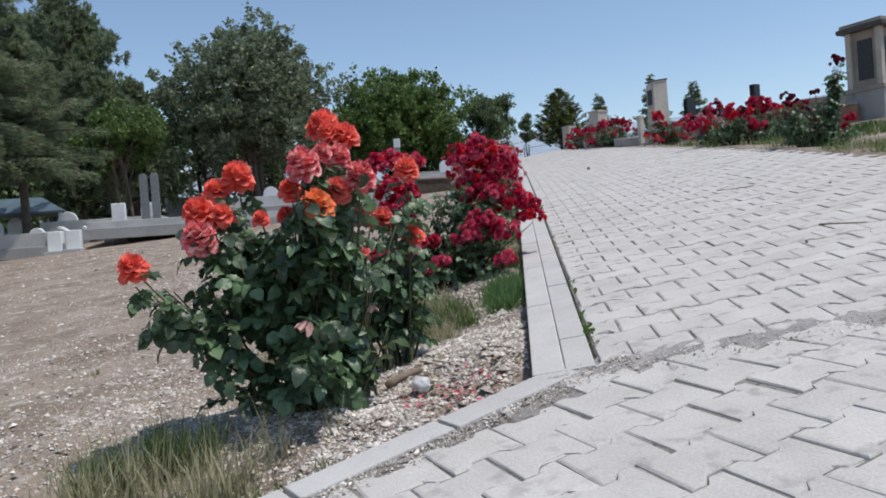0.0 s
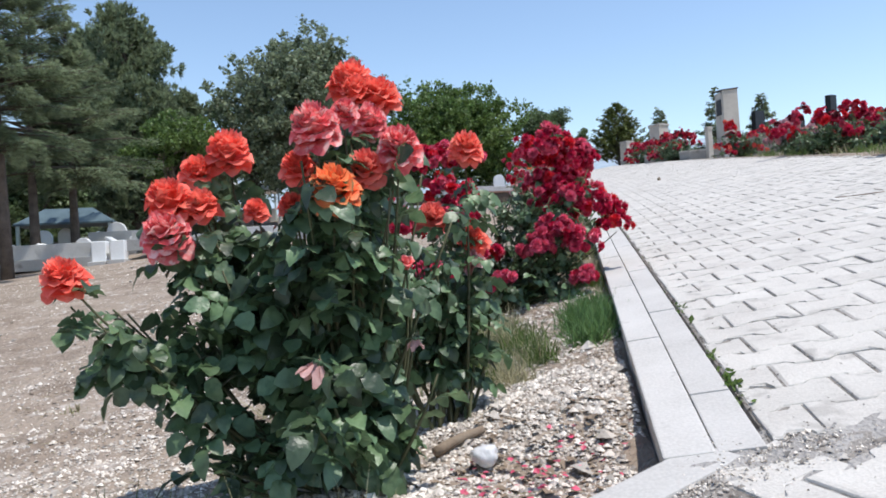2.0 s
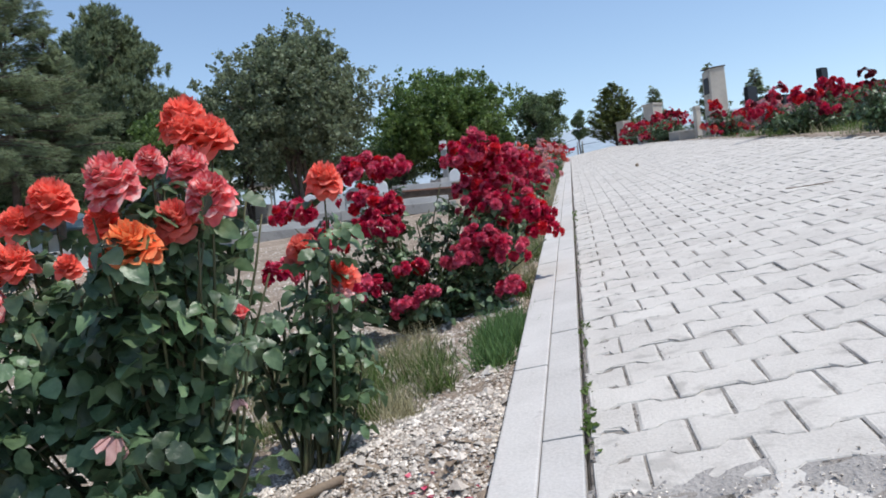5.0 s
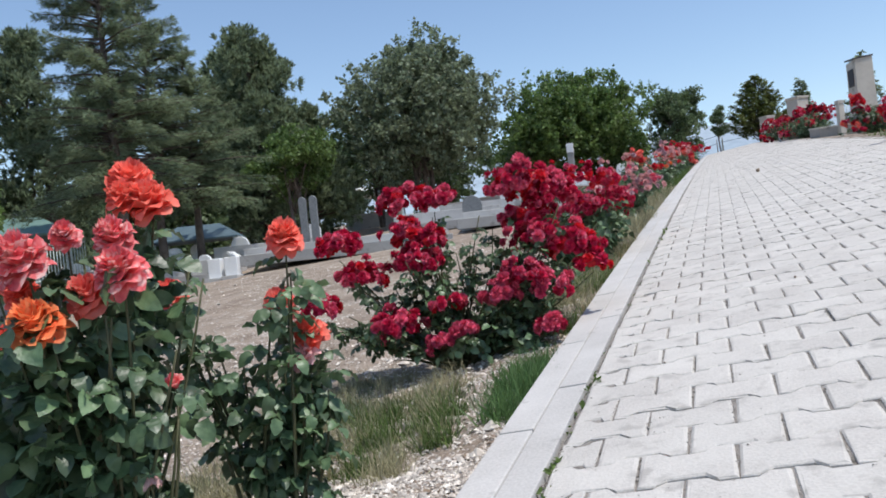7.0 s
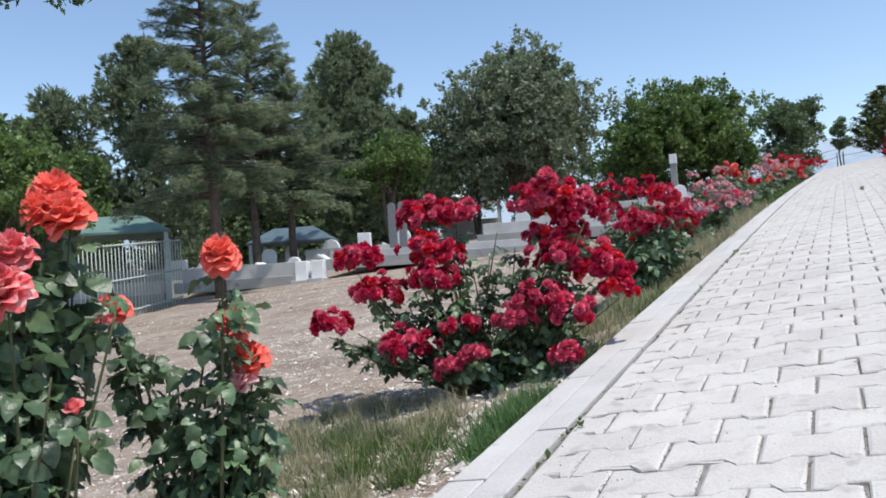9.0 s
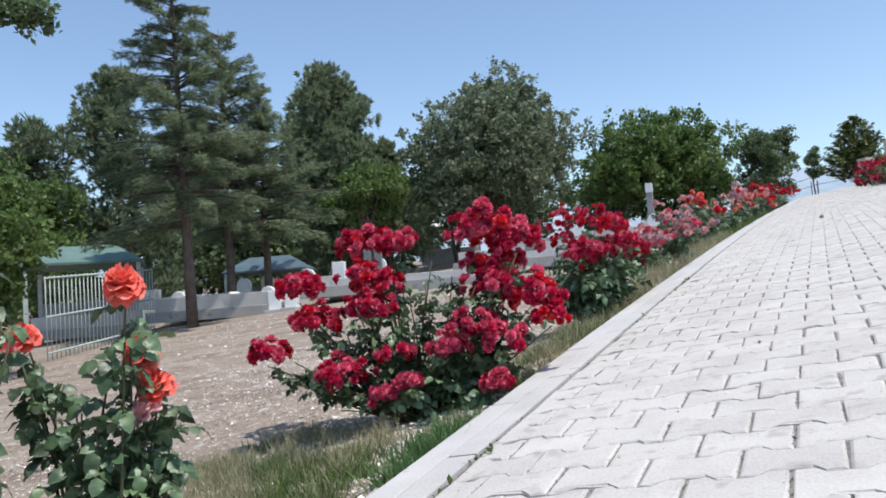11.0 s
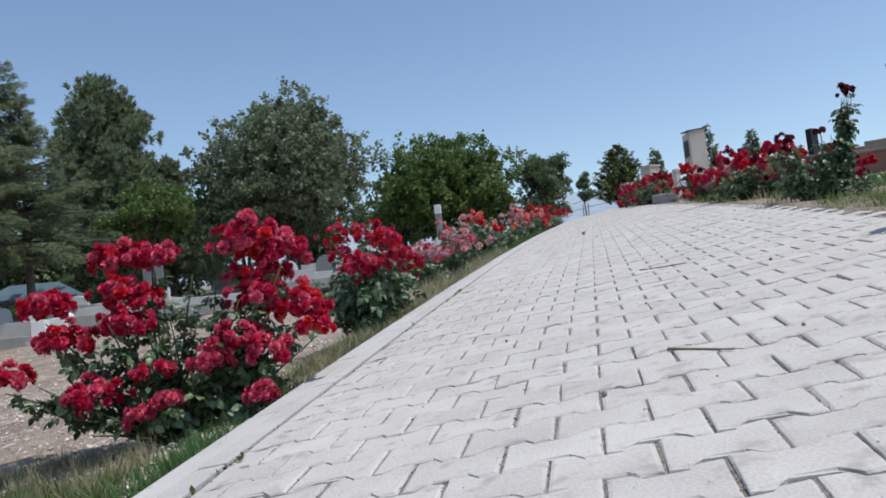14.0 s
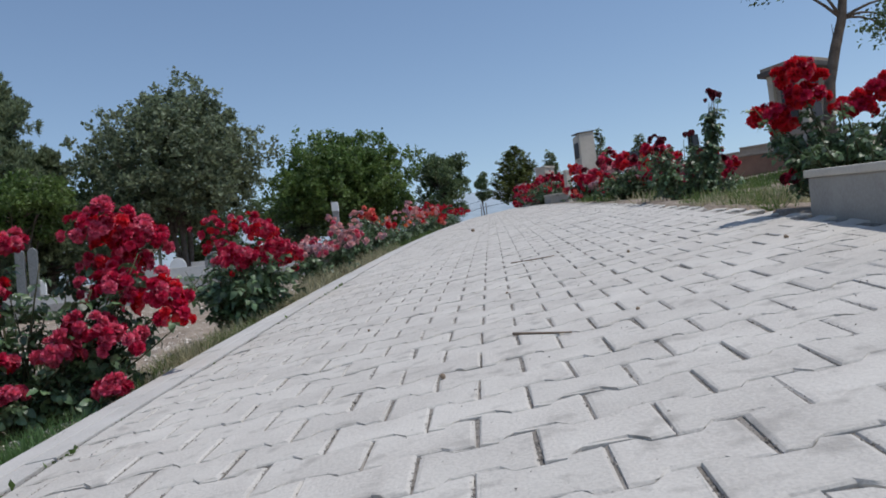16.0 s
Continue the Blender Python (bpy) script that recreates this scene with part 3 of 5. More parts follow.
def bloom_meshes(name, mat, rings, ruffle, count, seed, nu=5, nv=4):
    out = []
    for i in range(count):
        v, f = petal_bloom(seed + i, rings, ruffle, nu, nv)
        me = bpy.data.meshes.new(name)
        me.from_pydata(v, [], f)
        me.materials.append(mat)
        me.polygons.foreach_set("use_smooth", [True] * len(me.polygons))
        me.update()
        out.append(me)
    return out


BLOOM = {
    "orange": bloom_meshes("bloom", M_ORANGE, FULL, 0.10, 3, 10), "gold": bloom_meshes("bloom", M_GOLD, FULL, 0.08, 2, 20),
    "pink": bloom_meshes("bloom", M_PINK, FULL, 0.11, 3, 30), "salmon": bloom_meshes("bloom", M_SALMON, FULL, 0.10, 2, 40),
    "red": bloom_meshes("bloom", M_RED, LOOSE, 0.22, 3, 50, 4, 3), "rose": bloom_meshes("bloom", M_ROSE, LOOSE, 0.24, 3, 60, 4, 3),
    "scarlet": bloom_meshes("bloom", M_SCARLET, LOOSE, 0.2, 2, 70, 4, 3), "maroon": bloom_meshes("bloom", M_MAROON, LOOSE, 0.2, 2, 80, 4, 3),
    "pale": bloom_meshes("bloom", M_PALE, LOOSE, 0.2, 2, 90, 4, 3), "lilac": bloom_meshes("bloom", M_LILAC, LOOSE, 0.2, 2, 100, 4, 3),
    "wither": bloom_meshes("withered_bloom", M_WITHER, DROOP, 0.25, 2, 110), "bud": bloom_meshes("bud", M_PINK, HEART, 0.1, 1, 120),
}


def calyx_mesh():
    """A green hip with five pointed sepals, under a bloom of radius 1."""
    v, f = [], []
    for r, z in ((0.10, -0.42), (0.20, -0.30), (0.22, -0.12), (0.16, 0.0)):
        v += [(r * math.cos(k * 1.0472), r * math.sin(k * 1.0472), z) for k in range(6)]
    for i in range(3):
        f += [(i * 6 + k, i * 6 + (k + 1) % 6, i * 6 + 6 + (k + 1) % 6, i * 6 + 6 + k) for k in range(6)]
    for k in range(5):
        a = k * 1.2566
        n = len(v)
        v += [(0.18 * math.cos(a - 0.5), 0.18 * math.sin(a - 0.5), -0.05), (0.18 * math.cos(a + 0.5), 0.18 * math.sin(a + 0.5), -0.05), (0.62 * math.cos(a), 0.62 * math.sin(a), -0.06), (0.85 * math.cos(a), 0.85 * math.sin(a), -0.25)]
        f += [(n, n + 1, n + 2), (n, n + 2, n + 3)]
    me = bpy.data.meshes.new("calyx")
    me.from_pydata(v, [], f)
    me.materials.append(M_LEAF)
    me.update()
    return me


CALYX = calyx_mesh()


def leaflet(rng, at, d, up, size, simple=False):
    """One toothed, folded leaflet from at along d."""
    d = d.normalized()
    side = d.cross(up).normalized()
    up = side.cross(d)
    fold, droop = rng.uniform(0.05, 0.5), rng.uniform(0.1, 0.7)
    prof = ((0.10, 0.22), (0.26, 0.38), (0.36, 0.35), (0.52, 0.42), (0.64, 0.36), (0.82, 0.25))
    if simple:
        prof = ((0.45, 0.42),)
    pts = [at]
    for t, w in prof:
        mid = at + d * size * t - up * droop * size * t * t
        a, b = fold + rng.uniform(-0.22, 0.22), fold + rng.uniform(-0.22, 0.22)
        pts += [mid + side * w * size + up * a * w * size, mid, mid - side * w * size + up * b * w * size]
    pts.append(at + d * size - up * droop * size)
    n = len(prof)
    f = [(0, 2, 1), (0, 3, 2)]
    for k in range(n - 1):
        i = 1 + 3 * k
        f += [(i, i + 1, i + 4, i + 3), (i + 1, i + 2, i + 5, i + 4)]
    i = 1 + 3 * (n - 1)
    return pts, f + [(i, i + 1, i + 3), (i + 1, i + 2, i + 3)]


def compound_leaf(seed, size=0.056, simple=False):
    """Five leaflets on a stalk along +x, z up."""
    rng = random.Random(seed)
    v, f = [], []
    L = size * 1.45

    def add(at, d, s):
        pts, q = leaflet(rng, Vector(at), Vector(d), Vector((0, 0, 1)), s, simple)
        f.extend(tuple(i + len(v) for i in a) for a in q)
        v.extend(tuple(p) for p in pts)
    for t, s in ((0.35, 0.75), (0.72, 0.95)):
        for sign in (-1, 1):
            add((L * t, 0, -0.15 * L * t * t), (0.55 + rng.uniform(-0.2, 0.2), sign, rng.uniform(-0.3, 0.2)), size * s * rng.uniform(0.85, 1.1))
    add((L, 0, -0.15 * L), (1, rng.uniform(-0.2, 0.2), -0.3), size * 1.15)
    k = len(v)
    v += [(0, 0.0012, 0), (0, -0.0012, 0), (L, 0.0008, -0.15 * L), (L, -0.0008, -0.15 * L)]
    f.append((k, k + 1, k + 3, k + 2))
    return v, f


LEAFSHAPES = [compound_leaf(200 + i) for i in range(5)]
FARSHAPES = [compound_leaf(210 + i, simple=True) for i in range(5)]
LEAFMESH = []
for lv, lf in LEAFSHAPES:
    me = bpy.data.meshes.new("leaf")
    me.from_pydata(lv, [], lf)
    me.materials.append(M_LEAF)
    me.polygons.foreach_set("use_smooth", [True] * len(me.polygons))
    LEAFMESH.append(me)


def leaf_pose(at, way, rng, size):
    """A leaf at a point, pointing along way (flattened a little), face up."""
    d = Vector(way)
    d.z = d.z * 0.4 + rng.uniform(-0.8, 0.45)
    d = d.normalized() if d.length > 1e-6 else Vector((1, 0, 0))
    up = Vector((rng.gauss(0, 0.75), rng.gauss(0, 0.75) - 0.2, 1))
    y = up.cross(d).normalized()
    z = d.cross(y)
    m = Matrix((d, y, z)).transposed().to_4x4()
    m.translation = at
    return m @ Matrix.Diagonal((size, size, size, 1))


def cane_points(a, b, rng, bow=0.08):
    a, b = Vector(a), Vector(b)
    mid = a.lerp(b, 0.5) + Vector((rng.uniform(-bow, bow), rng.uniform(-bow, bow), rng.uniform(0, bow)))
    mid.xy = mid.xy * 0.6 + b.xy * 0.4
    return [(a * (1 - t) ** 2 + mid * 2 * t * (1 - t) + b * t * t) for t in np.linspace(0, 1, 7).tolist()]


def rose_bush(base, tips, fill, label, seed, leaf=1.0, singles=0, clusters=(), bloom_size=0.05, gap=0.05, blooms=(), dense=1.0, near=True, start=0.16, bare=None):
    """Canes from the base to each bloom and to filler tips, with leaves along them; clusters of small blooms as domes.
    blooms: (kind, place, radius); clusters: (kinds, centre, radius, count); fill: (centre, radii, count);
    bare: canes past this x and between these heights carry few leaves."""
    rng = random.Random(seed)
    bush = empty("rose_bush", Matrix.Translation(base), label, "rose bush", "rose bushes")
    inv = bush.matrix_world.inverted()
    canes, leaves = [], []
    ends = [Vector(t) for t in tips] + [Vector(p) - Vector((0, 0, r * 0.3)) for _, p, r in blooms] + [Vector(c) - Vector((0, 0, r * 0.6)) for _, c, r, _ in clusters]
    extra = []
    for kind, p, r in blooms:
        extra += [Vector(p) + Vector((rng.gauss(0, 0.035), rng.gauss(0, 0.05), -rng.uniform(0.06, 0.22))) for _ in range(2 if r > 0.04 else 1)]
    for _, c, r, _ in clusters:
        extra += [Vector(c) + Vector((rng.gauss(0, r), rng.gauss(0, r), -rng.uniform(0.5, 2.0) * r)) for _ in range(2)]
    for c, rad, count in fill:
        for _ in range(count):
            w = Vector((rng.gauss(0, 1), rng.gauss(0, 1), rng.gauss(0, 1))).normalized() * rng.uniform(0.45, 1.0)
            extra.append(Vector(c) + Vector((w.x * rad[0], w.y * rad[1], w.z * rad[2])))
    ends += [e for e in extra if e.x < kerb_x(e.y) - 0.10 or e.z > road_z(e.x, e.y) + 0.32 or e.x > kerb_x(e.y) + 1]
    for e in ends:
        root = Vector(base) + Vector((rng.uniform(-0.07, 0.07), rng.uniform(-0.07, 0.07), -0.03))
        pts = cane_points(root, e, rng)
        length = (e - root).length
        canes.append(([inv @ p for p in pts], [0.007 - 0.0045 * t for t in np.linspace(0, 1, 7).tolist()]))
        n = max(3, int(length * 0.85 / gap * dense))
        first = 0.40 if near and (e.xy - root.xy).length > 0.36 and bloom_size > 0.04 else start
        spots = [first + (0.96 - first) * (k + rng.random() * 0.8) / n for k in range(n)] + [rng.uniform(0.68, 0.97) for _ in range(3 if near else 1)]
        for k, t in enumerate(spots):
            i = min(5, int(t * 6))
            p = pts[i].lerp(pts[i + 1], t * 6 - i)
            w = k * 2.4 + rng.uniform(-0.5, 0.5)
            way = Vector((math.cos(w), math.sin(w), 0.3))
            if -0.02 < p.x - kerb_x(p.y) + 0.05 < 0.6 and p.z < road_z(p.x, p.y) + 0.22:
                continue
            if p.z < base[2] + 0.08 + 0.25 * start * start:
                continue
            if bare and p.x > bare[0] and bare[1] < p.z < bare[2] and rng.random() < 0.8:
                continue
            leaves.append(leaf_pose(p, way, rng, leaf * rng.uniform(0.75, 1.2)))
    if near:
        for cane in canes:
            tubes("cane", [cane], M_CANE, bush, 5)
    else:
        tubes("cane_tangle", canes, M_CANE, bush, 3, "thorny green and brown canes")["kind"] = "stuff"
    rng.shuffle(leaves)
    for m in leaves[:singles]:
        ob = new("leaf", rng.choice(LEAFMESH))
        ob.parent, ob.matrix_world = bush, m
    rest = leaves[singles:]
    if rest:
        v, f, at = [], [], 0
        for m in rest:
            lv, lf = rng.choice(LEAFSHAPES if near and base[1] < 6 and base[0] < 1 else FARSHAPES)
            a = np.array(inv @ m) @ np.c_[np.array(lv), np.ones(len(lv))].T
            v.append(a.T[:, :3])
            f += [tuple(i + at for i in q) for q in lf]
            at += len(lv)
        ob = build("foliage", np.concatenate(v), f, M_LEAFS, bush, False, "dense dark green leaves")
        ob["kind"] = "stuff"
    for kind, p, r in blooms:
        ob = new(BLOOM[kind][0].name.split(".")[0], rng.choice(BLOOM[kind]))
        ob.parent = bush
        tilt = (Vector((rng.gauss(0, 0.25), rng.gauss(0, 0.25) - 0.55, 1))).to_track_quat("Z", "Y").to_matrix().to_4x4()
        r *= 1.12
        ob.matrix_world = Matrix.Translation(Vector(p) - Vector((0, 0, r * 0.45))) @ tilt @ pose(0, 0, 0, 0, 0, rng.uniform(0, 360)) @ Matrix.Scale(r, 4)
        cup = new("calyx", CALYX)
        cup.parent = ob
        if kind == "wither":
            ob["label"] = "withered pale bloom"
    for kinds, c, r, count in clusters:
        for k in range(int(count * 3.2)):
            w = Vector((rng.gauss(0, 1), rng.gauss(0, 1), abs(rng.gauss(0, 0.9)) - 0.3)).normalized()
            p = Vector(c) + Vector((w.x, w.y, w.z * 0.8)) * r * (0.55 + 0.62 * rng.random() ** 1.3)
            s = bloom_size * rng.uniform(0.6, 1.1)
            ob = new("bloom", rng.choice(BLOOM[rng.choice(kinds)]))
            ob.parent = bush
            tilt = (w + Vector((0, 0, 0.5))).to_track_quat("Z", "Y").to_matrix().to_4x4()
            ob.matrix_world = Matrix.Translation(p) @ tilt @ pose(0, 0, 0, 0, 0, rng.uniform(0, 360)) @ Matrix.Scale(s, 4)
    return bush


def gz(x, y):
    return float(ground_z(x, y))


# the orange bush by the crossing
rose_bush((-0.44, 2.90, gz(-0.44, 2.90)), (), (((-0.52, 2.86, 0.66), (0.17, 0.14, 0.22), 24), ((-0.50, 2.84, 0.44), (0.15, 0.12, 0.08), 8), ((-0.50, 2.82, 0.36), (0.22, 0.14, 0.07), 15), ((-0.68, 2.74, 0.36), (0.13, 0.08, 0.10), 10), ((-0.98, 2.76, 0.66), (0.06, 0.08, 0.09), 3), ((-0.74, 2.82, 0.76), (0.06, 0.10, 0.12), 4), ((-0.57, 2.84, 0.85), (0.12, 0.14, 0.10), 10)),
          "tall bush rose with orange and pink-streaked double blooms", 11, leaf=0.86, singles=295, gap=0.066, start=0.30, bare=(-0.37, 0.34, 1.0), blooms=(
    ("orange", (-0.44, 3.06, 1.315), 0.068), ("orange", (-0.40, 2.98, 1.27), 0.050), ("orange", (-0.35, 3.01, 1.26), 0.060), ("pink", (-0.46, 2.69, 1.135), 0.062), ("pink", (-0.41, 2.76, 1.18), 0.034), ("pink", (-0.365, 2.87, 1.17), 0.050),
    ("pink", (-0.28, 2.77, 1.09), 0.057), ("orange", (-0.52, 2.75, 1.05), 0.046), ("salmon", (-0.36, 2.76, 1.04), 0.050), ("gold", (-0.42, 2.67, 0.99), 0.060),
    ("orange", (-0.765, 2.96, 1.13), 0.064), ("orange", (-0.84, 2.93, 1.08), 0.048), ("orange", (-0.865, 2.82, 1.00), 0.062), ("orange", (-0.80, 2.84, 0.98), 0.050), ("pink", (-0.87, 2.79, 0.915), 0.064),
    ("orange", (-0.555, 2.79, 0.965), 0.036), ("orange", (-0.65, 2.81, 0.96), 0.032), ("orange", (-1.06, 2.65, 0.82), 0.054), ("wither", (-0.465, 2.60, 0.63), 0.05), ("bud", (-0.30, 2.95, 0.80), 0.028), ("wither", (-0.27, 2.78, 0.64), 0.03)))
rose_bush((-0.25, 3.28, gz(-0.25, 3.28)), ((-0.31, 3.3, 0.80), (-0.21, 3.25, 0.75)), (((-0.26, 3.30, 0.62), (0.04, 0.05, 0.14), 6),),
          "slender rose cane with salmon-orange blooms", 12, leaf=0.70, singles=60, gap=0.055, start=0.36, blooms=(
    ("orange", (-0.14, 3.30, 1.145), 0.055), ("salmon", (-0.275, 3.50, 0.955), 0.056), ("orange", (-0.13, 3.40, 0.865), 0.052), ("pale", (-0.14, 3.35, 0.80), 0.046), ("orange", (-0.53, 3.32, 1.02), 0.048), ("bud", (-0.51, 3.28, 0.98), 0.04)))
# the wide red bush
R_ = ("red", "rose", "red", "rose", "red", "scarlet")
rose_bush((-0.10, 5.12, gz(-0.10, 5.12)), ((0.08, 5.0, 1.22), (0.1, 5.2, 1.15), (0.0, 5.1, 1.1)), (((-0.32, 5.1, 0.74), (0.42, 0.24, 0.29), 24), ((0.14, 5.20, 0.80), (0.30, 0.24, 0.36), 34)),
          "broad bush rose covered in crimson bloom clusters", 13, leaf=0.62, singles=160, gap=0.056, bloom_size=0.037, clusters=(
    (R_, (-0.73, 5.15, 1.14), 0.11, 12), (R_, (-0.36, 5.2, 1.33), 0.12, 13), (R_, (-0.2, 5.22, 1.33), 0.09, 9), (R_, (-0.36, 5.1, 1.18), 0.09, 8), (R_, (-0.22, 5.1, 1.13), 0.09, 9),
    (R_, (-0.28, 5.05, 1.02), 0.11, 11), (R_, (-0.55, 5.0, 0.97), 0.11, 11), (R_, (-0.75, 4.86, 0.83), 0.08, 7), (("rose", "red"), (-0.36, 4.9, 0.70), 0.12, 12),
    (R_, (-0.10, 4.92, 0.80), 0.07, 6), (("rose",), (-0.02, 4.9, 0.68), 0.06, 4), (("rose",), (-0.14, 4.86, 0.62), 0.05, 4),
    (R_, (0.24, 5.3, 1.36), 0.16, 20), (R_, (0.40, 5.3, 1.30), 0.12, 14), (R_, (0.26, 5.35, 1.20), 0.14, 15), (("rose", "red"), (0.32, 5.2, 1.08), 0.15, 17), (R_, (0.50, 5.2, 1.03), 0.12, 13),
    (("scarlet", "red"), (0.59, 5.12, 0.93), 0.07, 7), (("rose", "red"), (0.27, 5.02, 0.90), 0.11, 11), (("rose", "red"), (0.40, 5.0, 0.84), 0.09, 9), (("rose",), (0.15, 4.95, 0.82), 0.08, 7), (("rose", "red"), (0.38, 4.9, 0.66), 0.05, 4)))


def row_bush(x, y, h, w, kinds, label, seed, clusters=10, count=9, bloom=0.045, r=0.11, leaf=0.9, near=False, top=0.35):
    """A rose bush of the long beds, h high and w wide."""
    rng = random.Random(seed)
    z = gz(x, y)
    cl = []
    for i in range(clusters):
        a, d = rng.uniform(0, 6.28), math.sqrt(rng.random()) * w / 2
        hh = h * (1 - top * rng.random() - 0.25 * (d / (w / 2)) ** 2)
        cl.append((kinds, (x + d * math.cos(a), y + d * math.sin(a), z + hh), r * rng.uniform(0.7, 1.2), max(2, int(count * rng.uniform(0.6, 1.3)))))
    return rose_bush((x, y, z), (), (((x, y, z + h * 0.46), (w * 0.48, w * 0.48, h * 0.44), int(20 + 20 * w)),), label, seed, leaf, 0, cl, bloom, 0.06, (), 1.0, near)


row_bush(0.38, 7.35, 0.80, 0.85, R_, "bush rose with crimson clusters beside the kerb", 21, 12, 8, 0.036, 0.13, near=True)
row_bush(0.62, 10.4, 0.62, 0.95, ("pale", "pale", "rose", "lilac"), "low bush rose with faded pale pink blooms", 22, 13, 5, 0.042, 0.12)
row_bush(0.70, 13.6, 1.05, 1.0, ("pale", "lilac", "pale"), "leafy rose bush with few pink blooms", 23, 6, 2, 0.05, 0.1)
row_bush(0.95, 15.4, 1.15, 0.9, ("salmon", "scarlet"), "tall rose bush with a few orange-red blooms", 24, 4, 3, 0.06, 0.1)
row_bush(1.2, 17.6, 0.8, 1.1, ("pale", "pale", "lilac", "gold"), "rose bush with pale pink and yellow blooms", 25, 8, 3, 0.05, 0.12)
row_bush(1.5, 20.2, 0.95, 1.2, ("scarlet", "pale", "lilac"), "leafy rose bush with mixed red and pink blooms", 26, 7, 3, 0.06, 0.14)
row_bush(1.85, 23.5, 0.9, 1.2, ("scarlet", "salmon", "pale"), "leafy rose bush with scarlet and pink blooms", 27, 7, 4, 0.06, 0.15)
row_bush(2.2, 27.5, 1.0, 1.3, ("red", "scarlet"), "rose bush full of red blooms", 28, 7, 5, 0.06, 0.17)
row_bush(2.75, 33.0, 1.0, 1.4, ("red", "rose"), "rose bush full of red blooms", 29, 7, 5, 0.065, 0.18)
row_bush(3.4, 39.5, 1.1, 1.6, ("red", "scarlet"), "rose bush full of red blooms", 30, 7, 5, 0.07, 0.2)
# across the road
S_ = ("red", "red", "scarlet", "rose", "maroon")
row_bush(4.75, 12.3, 0.68, 1.35, S_, "spreading bush rose with scarlet blooms", 41, 12, 7, 0.060, 0.17, top=0.6)
row_bush(5.15, 14.6, 0.62, 0.9, ("lilac", "lilac", "pale"), "low rose bush with faded lilac blooms", 42, 12, 6, 0.05, 0.12, top=0.7)
row_bush(5.5, 18.4, 0.80, 1.15, ("salmon", "red", "rose", "scarlet"), "bush rose with orange-red blooms by the planter", 43, 13, 4, 0.055, 0.14, top=0.8)
row_bush(6.5, 14.9, 0.65, 1.7, S_, "bush rose with scarlet blooms on the bank", 44, 13, 5, 0.060, 0.14, top=0.8)
row_bush(6.0, 27.0, 1.0, 1.5, S_, "bush rose covered in dark red blooms", 45, 14, 5, 0.06, 0.2, top=0.7)
row_bush(6.6, 29.5, 1.1, 1.7, S_, "bush rose covered in dark red blooms", 46, 14, 5, 0.06, 0.2, top=0.7)
row_bush(6.75, 33.8, 1.0, 1.7, S_, "bush rose covered in dark red blooms", 47, 16, 7, 0.07, 0.22, top=0.7)
row_bush(7.3, 39.0, 1.0, 1.8, S_, "bush rose covered in dark red blooms", 48, 14, 7, 0.075, 0.24, top=0.7)
# the tall rose with dark tops
tx, ty, tz = 4.33, 8.95, 1.28
rose_bush((tx, ty, tz), ((tx + 0.31, ty, tz + 1.18), (tx + 0.26, ty, tz + 1.1), (tx + 0.30, ty, tz + 1.0), (tx + 0.05, ty, tz + 0.86)), (((tx + 0.10, ty, tz + 0.36), (0.27, 0.24, 0.30), 34), ((tx + 0.26, ty, tz + 0.86), (0.05, 0.05, 0.26), 10), ((tx + 0.31, ty, tz + 1.14), (0.03, 0.04, 0.05), 3), ((tx - 0.22, ty, tz + 0.58), (0.09, 0.10, 0.20), 9), ((tx + 0.05, ty, tz + 0.70), (0.08, 0.08, 0.14), 5)),
          "tall upright rose with dark maroon tips", 51, leaf=0.72, gap=0.06, bloom_size=0.036, clusters=(
    (("maroon",), (tx + 0.32, ty, tz + 1.24), 0.06, 3), (("maroon",), (tx + 0.27, ty, tz + 1.20), 0.04, 1), (("maroon",), (tx - 0.30, ty, tz + 0.86), 0.05, 2), (("maroon",), (tx - 0.23, ty, tz + 0.84), 0.045, 2), (("maroon",), (tx - 0.29, ty, tz + 0.76), 0.03, 1), (("maroon",), (tx + 0.04, ty, tz + 0.89), 0.03, 1),
    (("red", "scarlet"), (tx + 0.42, ty, tz + 0.57), 0.07, 4), (("red",), (tx + 0.36, ty, tz + 0.48), 0.05, 2), (("red",), (tx + 0.36, ty, tz + 0.15), 0.05, 2)))
# the red rose in the planter
P_ = ("scarlet", "red", "scarlet")
px, py, pz = 3.78, 5.25, 1.14
rose_bush((px, py, pz), (), (((px, py + 0.05, pz + 0.26), (0.30, 0.26, 0.24), 44), ((px - 0.14, py + 0.15, pz + 0.08), (0.1, 0.2, 0.12), 10)),
          "red bush rose growing beside a stone planter", 52, leaf=0.55, gap=0.038, bloom_size=0.036, clusters=(
    (P_, (3.63, 5.36, 1.77), 0.10, 13), (P_, (3.66, 5.38, 1.67), 0.08, 8), (P_, (3.50, 5.44, 1.60), 0.08, 10), (P_, (3.58, 5.44, 1.55), 0.05, 4), (P_, (3.86, 5.30, 1.58), 0.09, 10), (P_, (3.98, 5.22, 1.64), 0.08, 9),
    (("red", "scarlet"), (3.61, 5.44, 1.42), 0.03, 3), (("red", "maroon"), (3.60, 5.45, 1.29), 0.05, 4)))


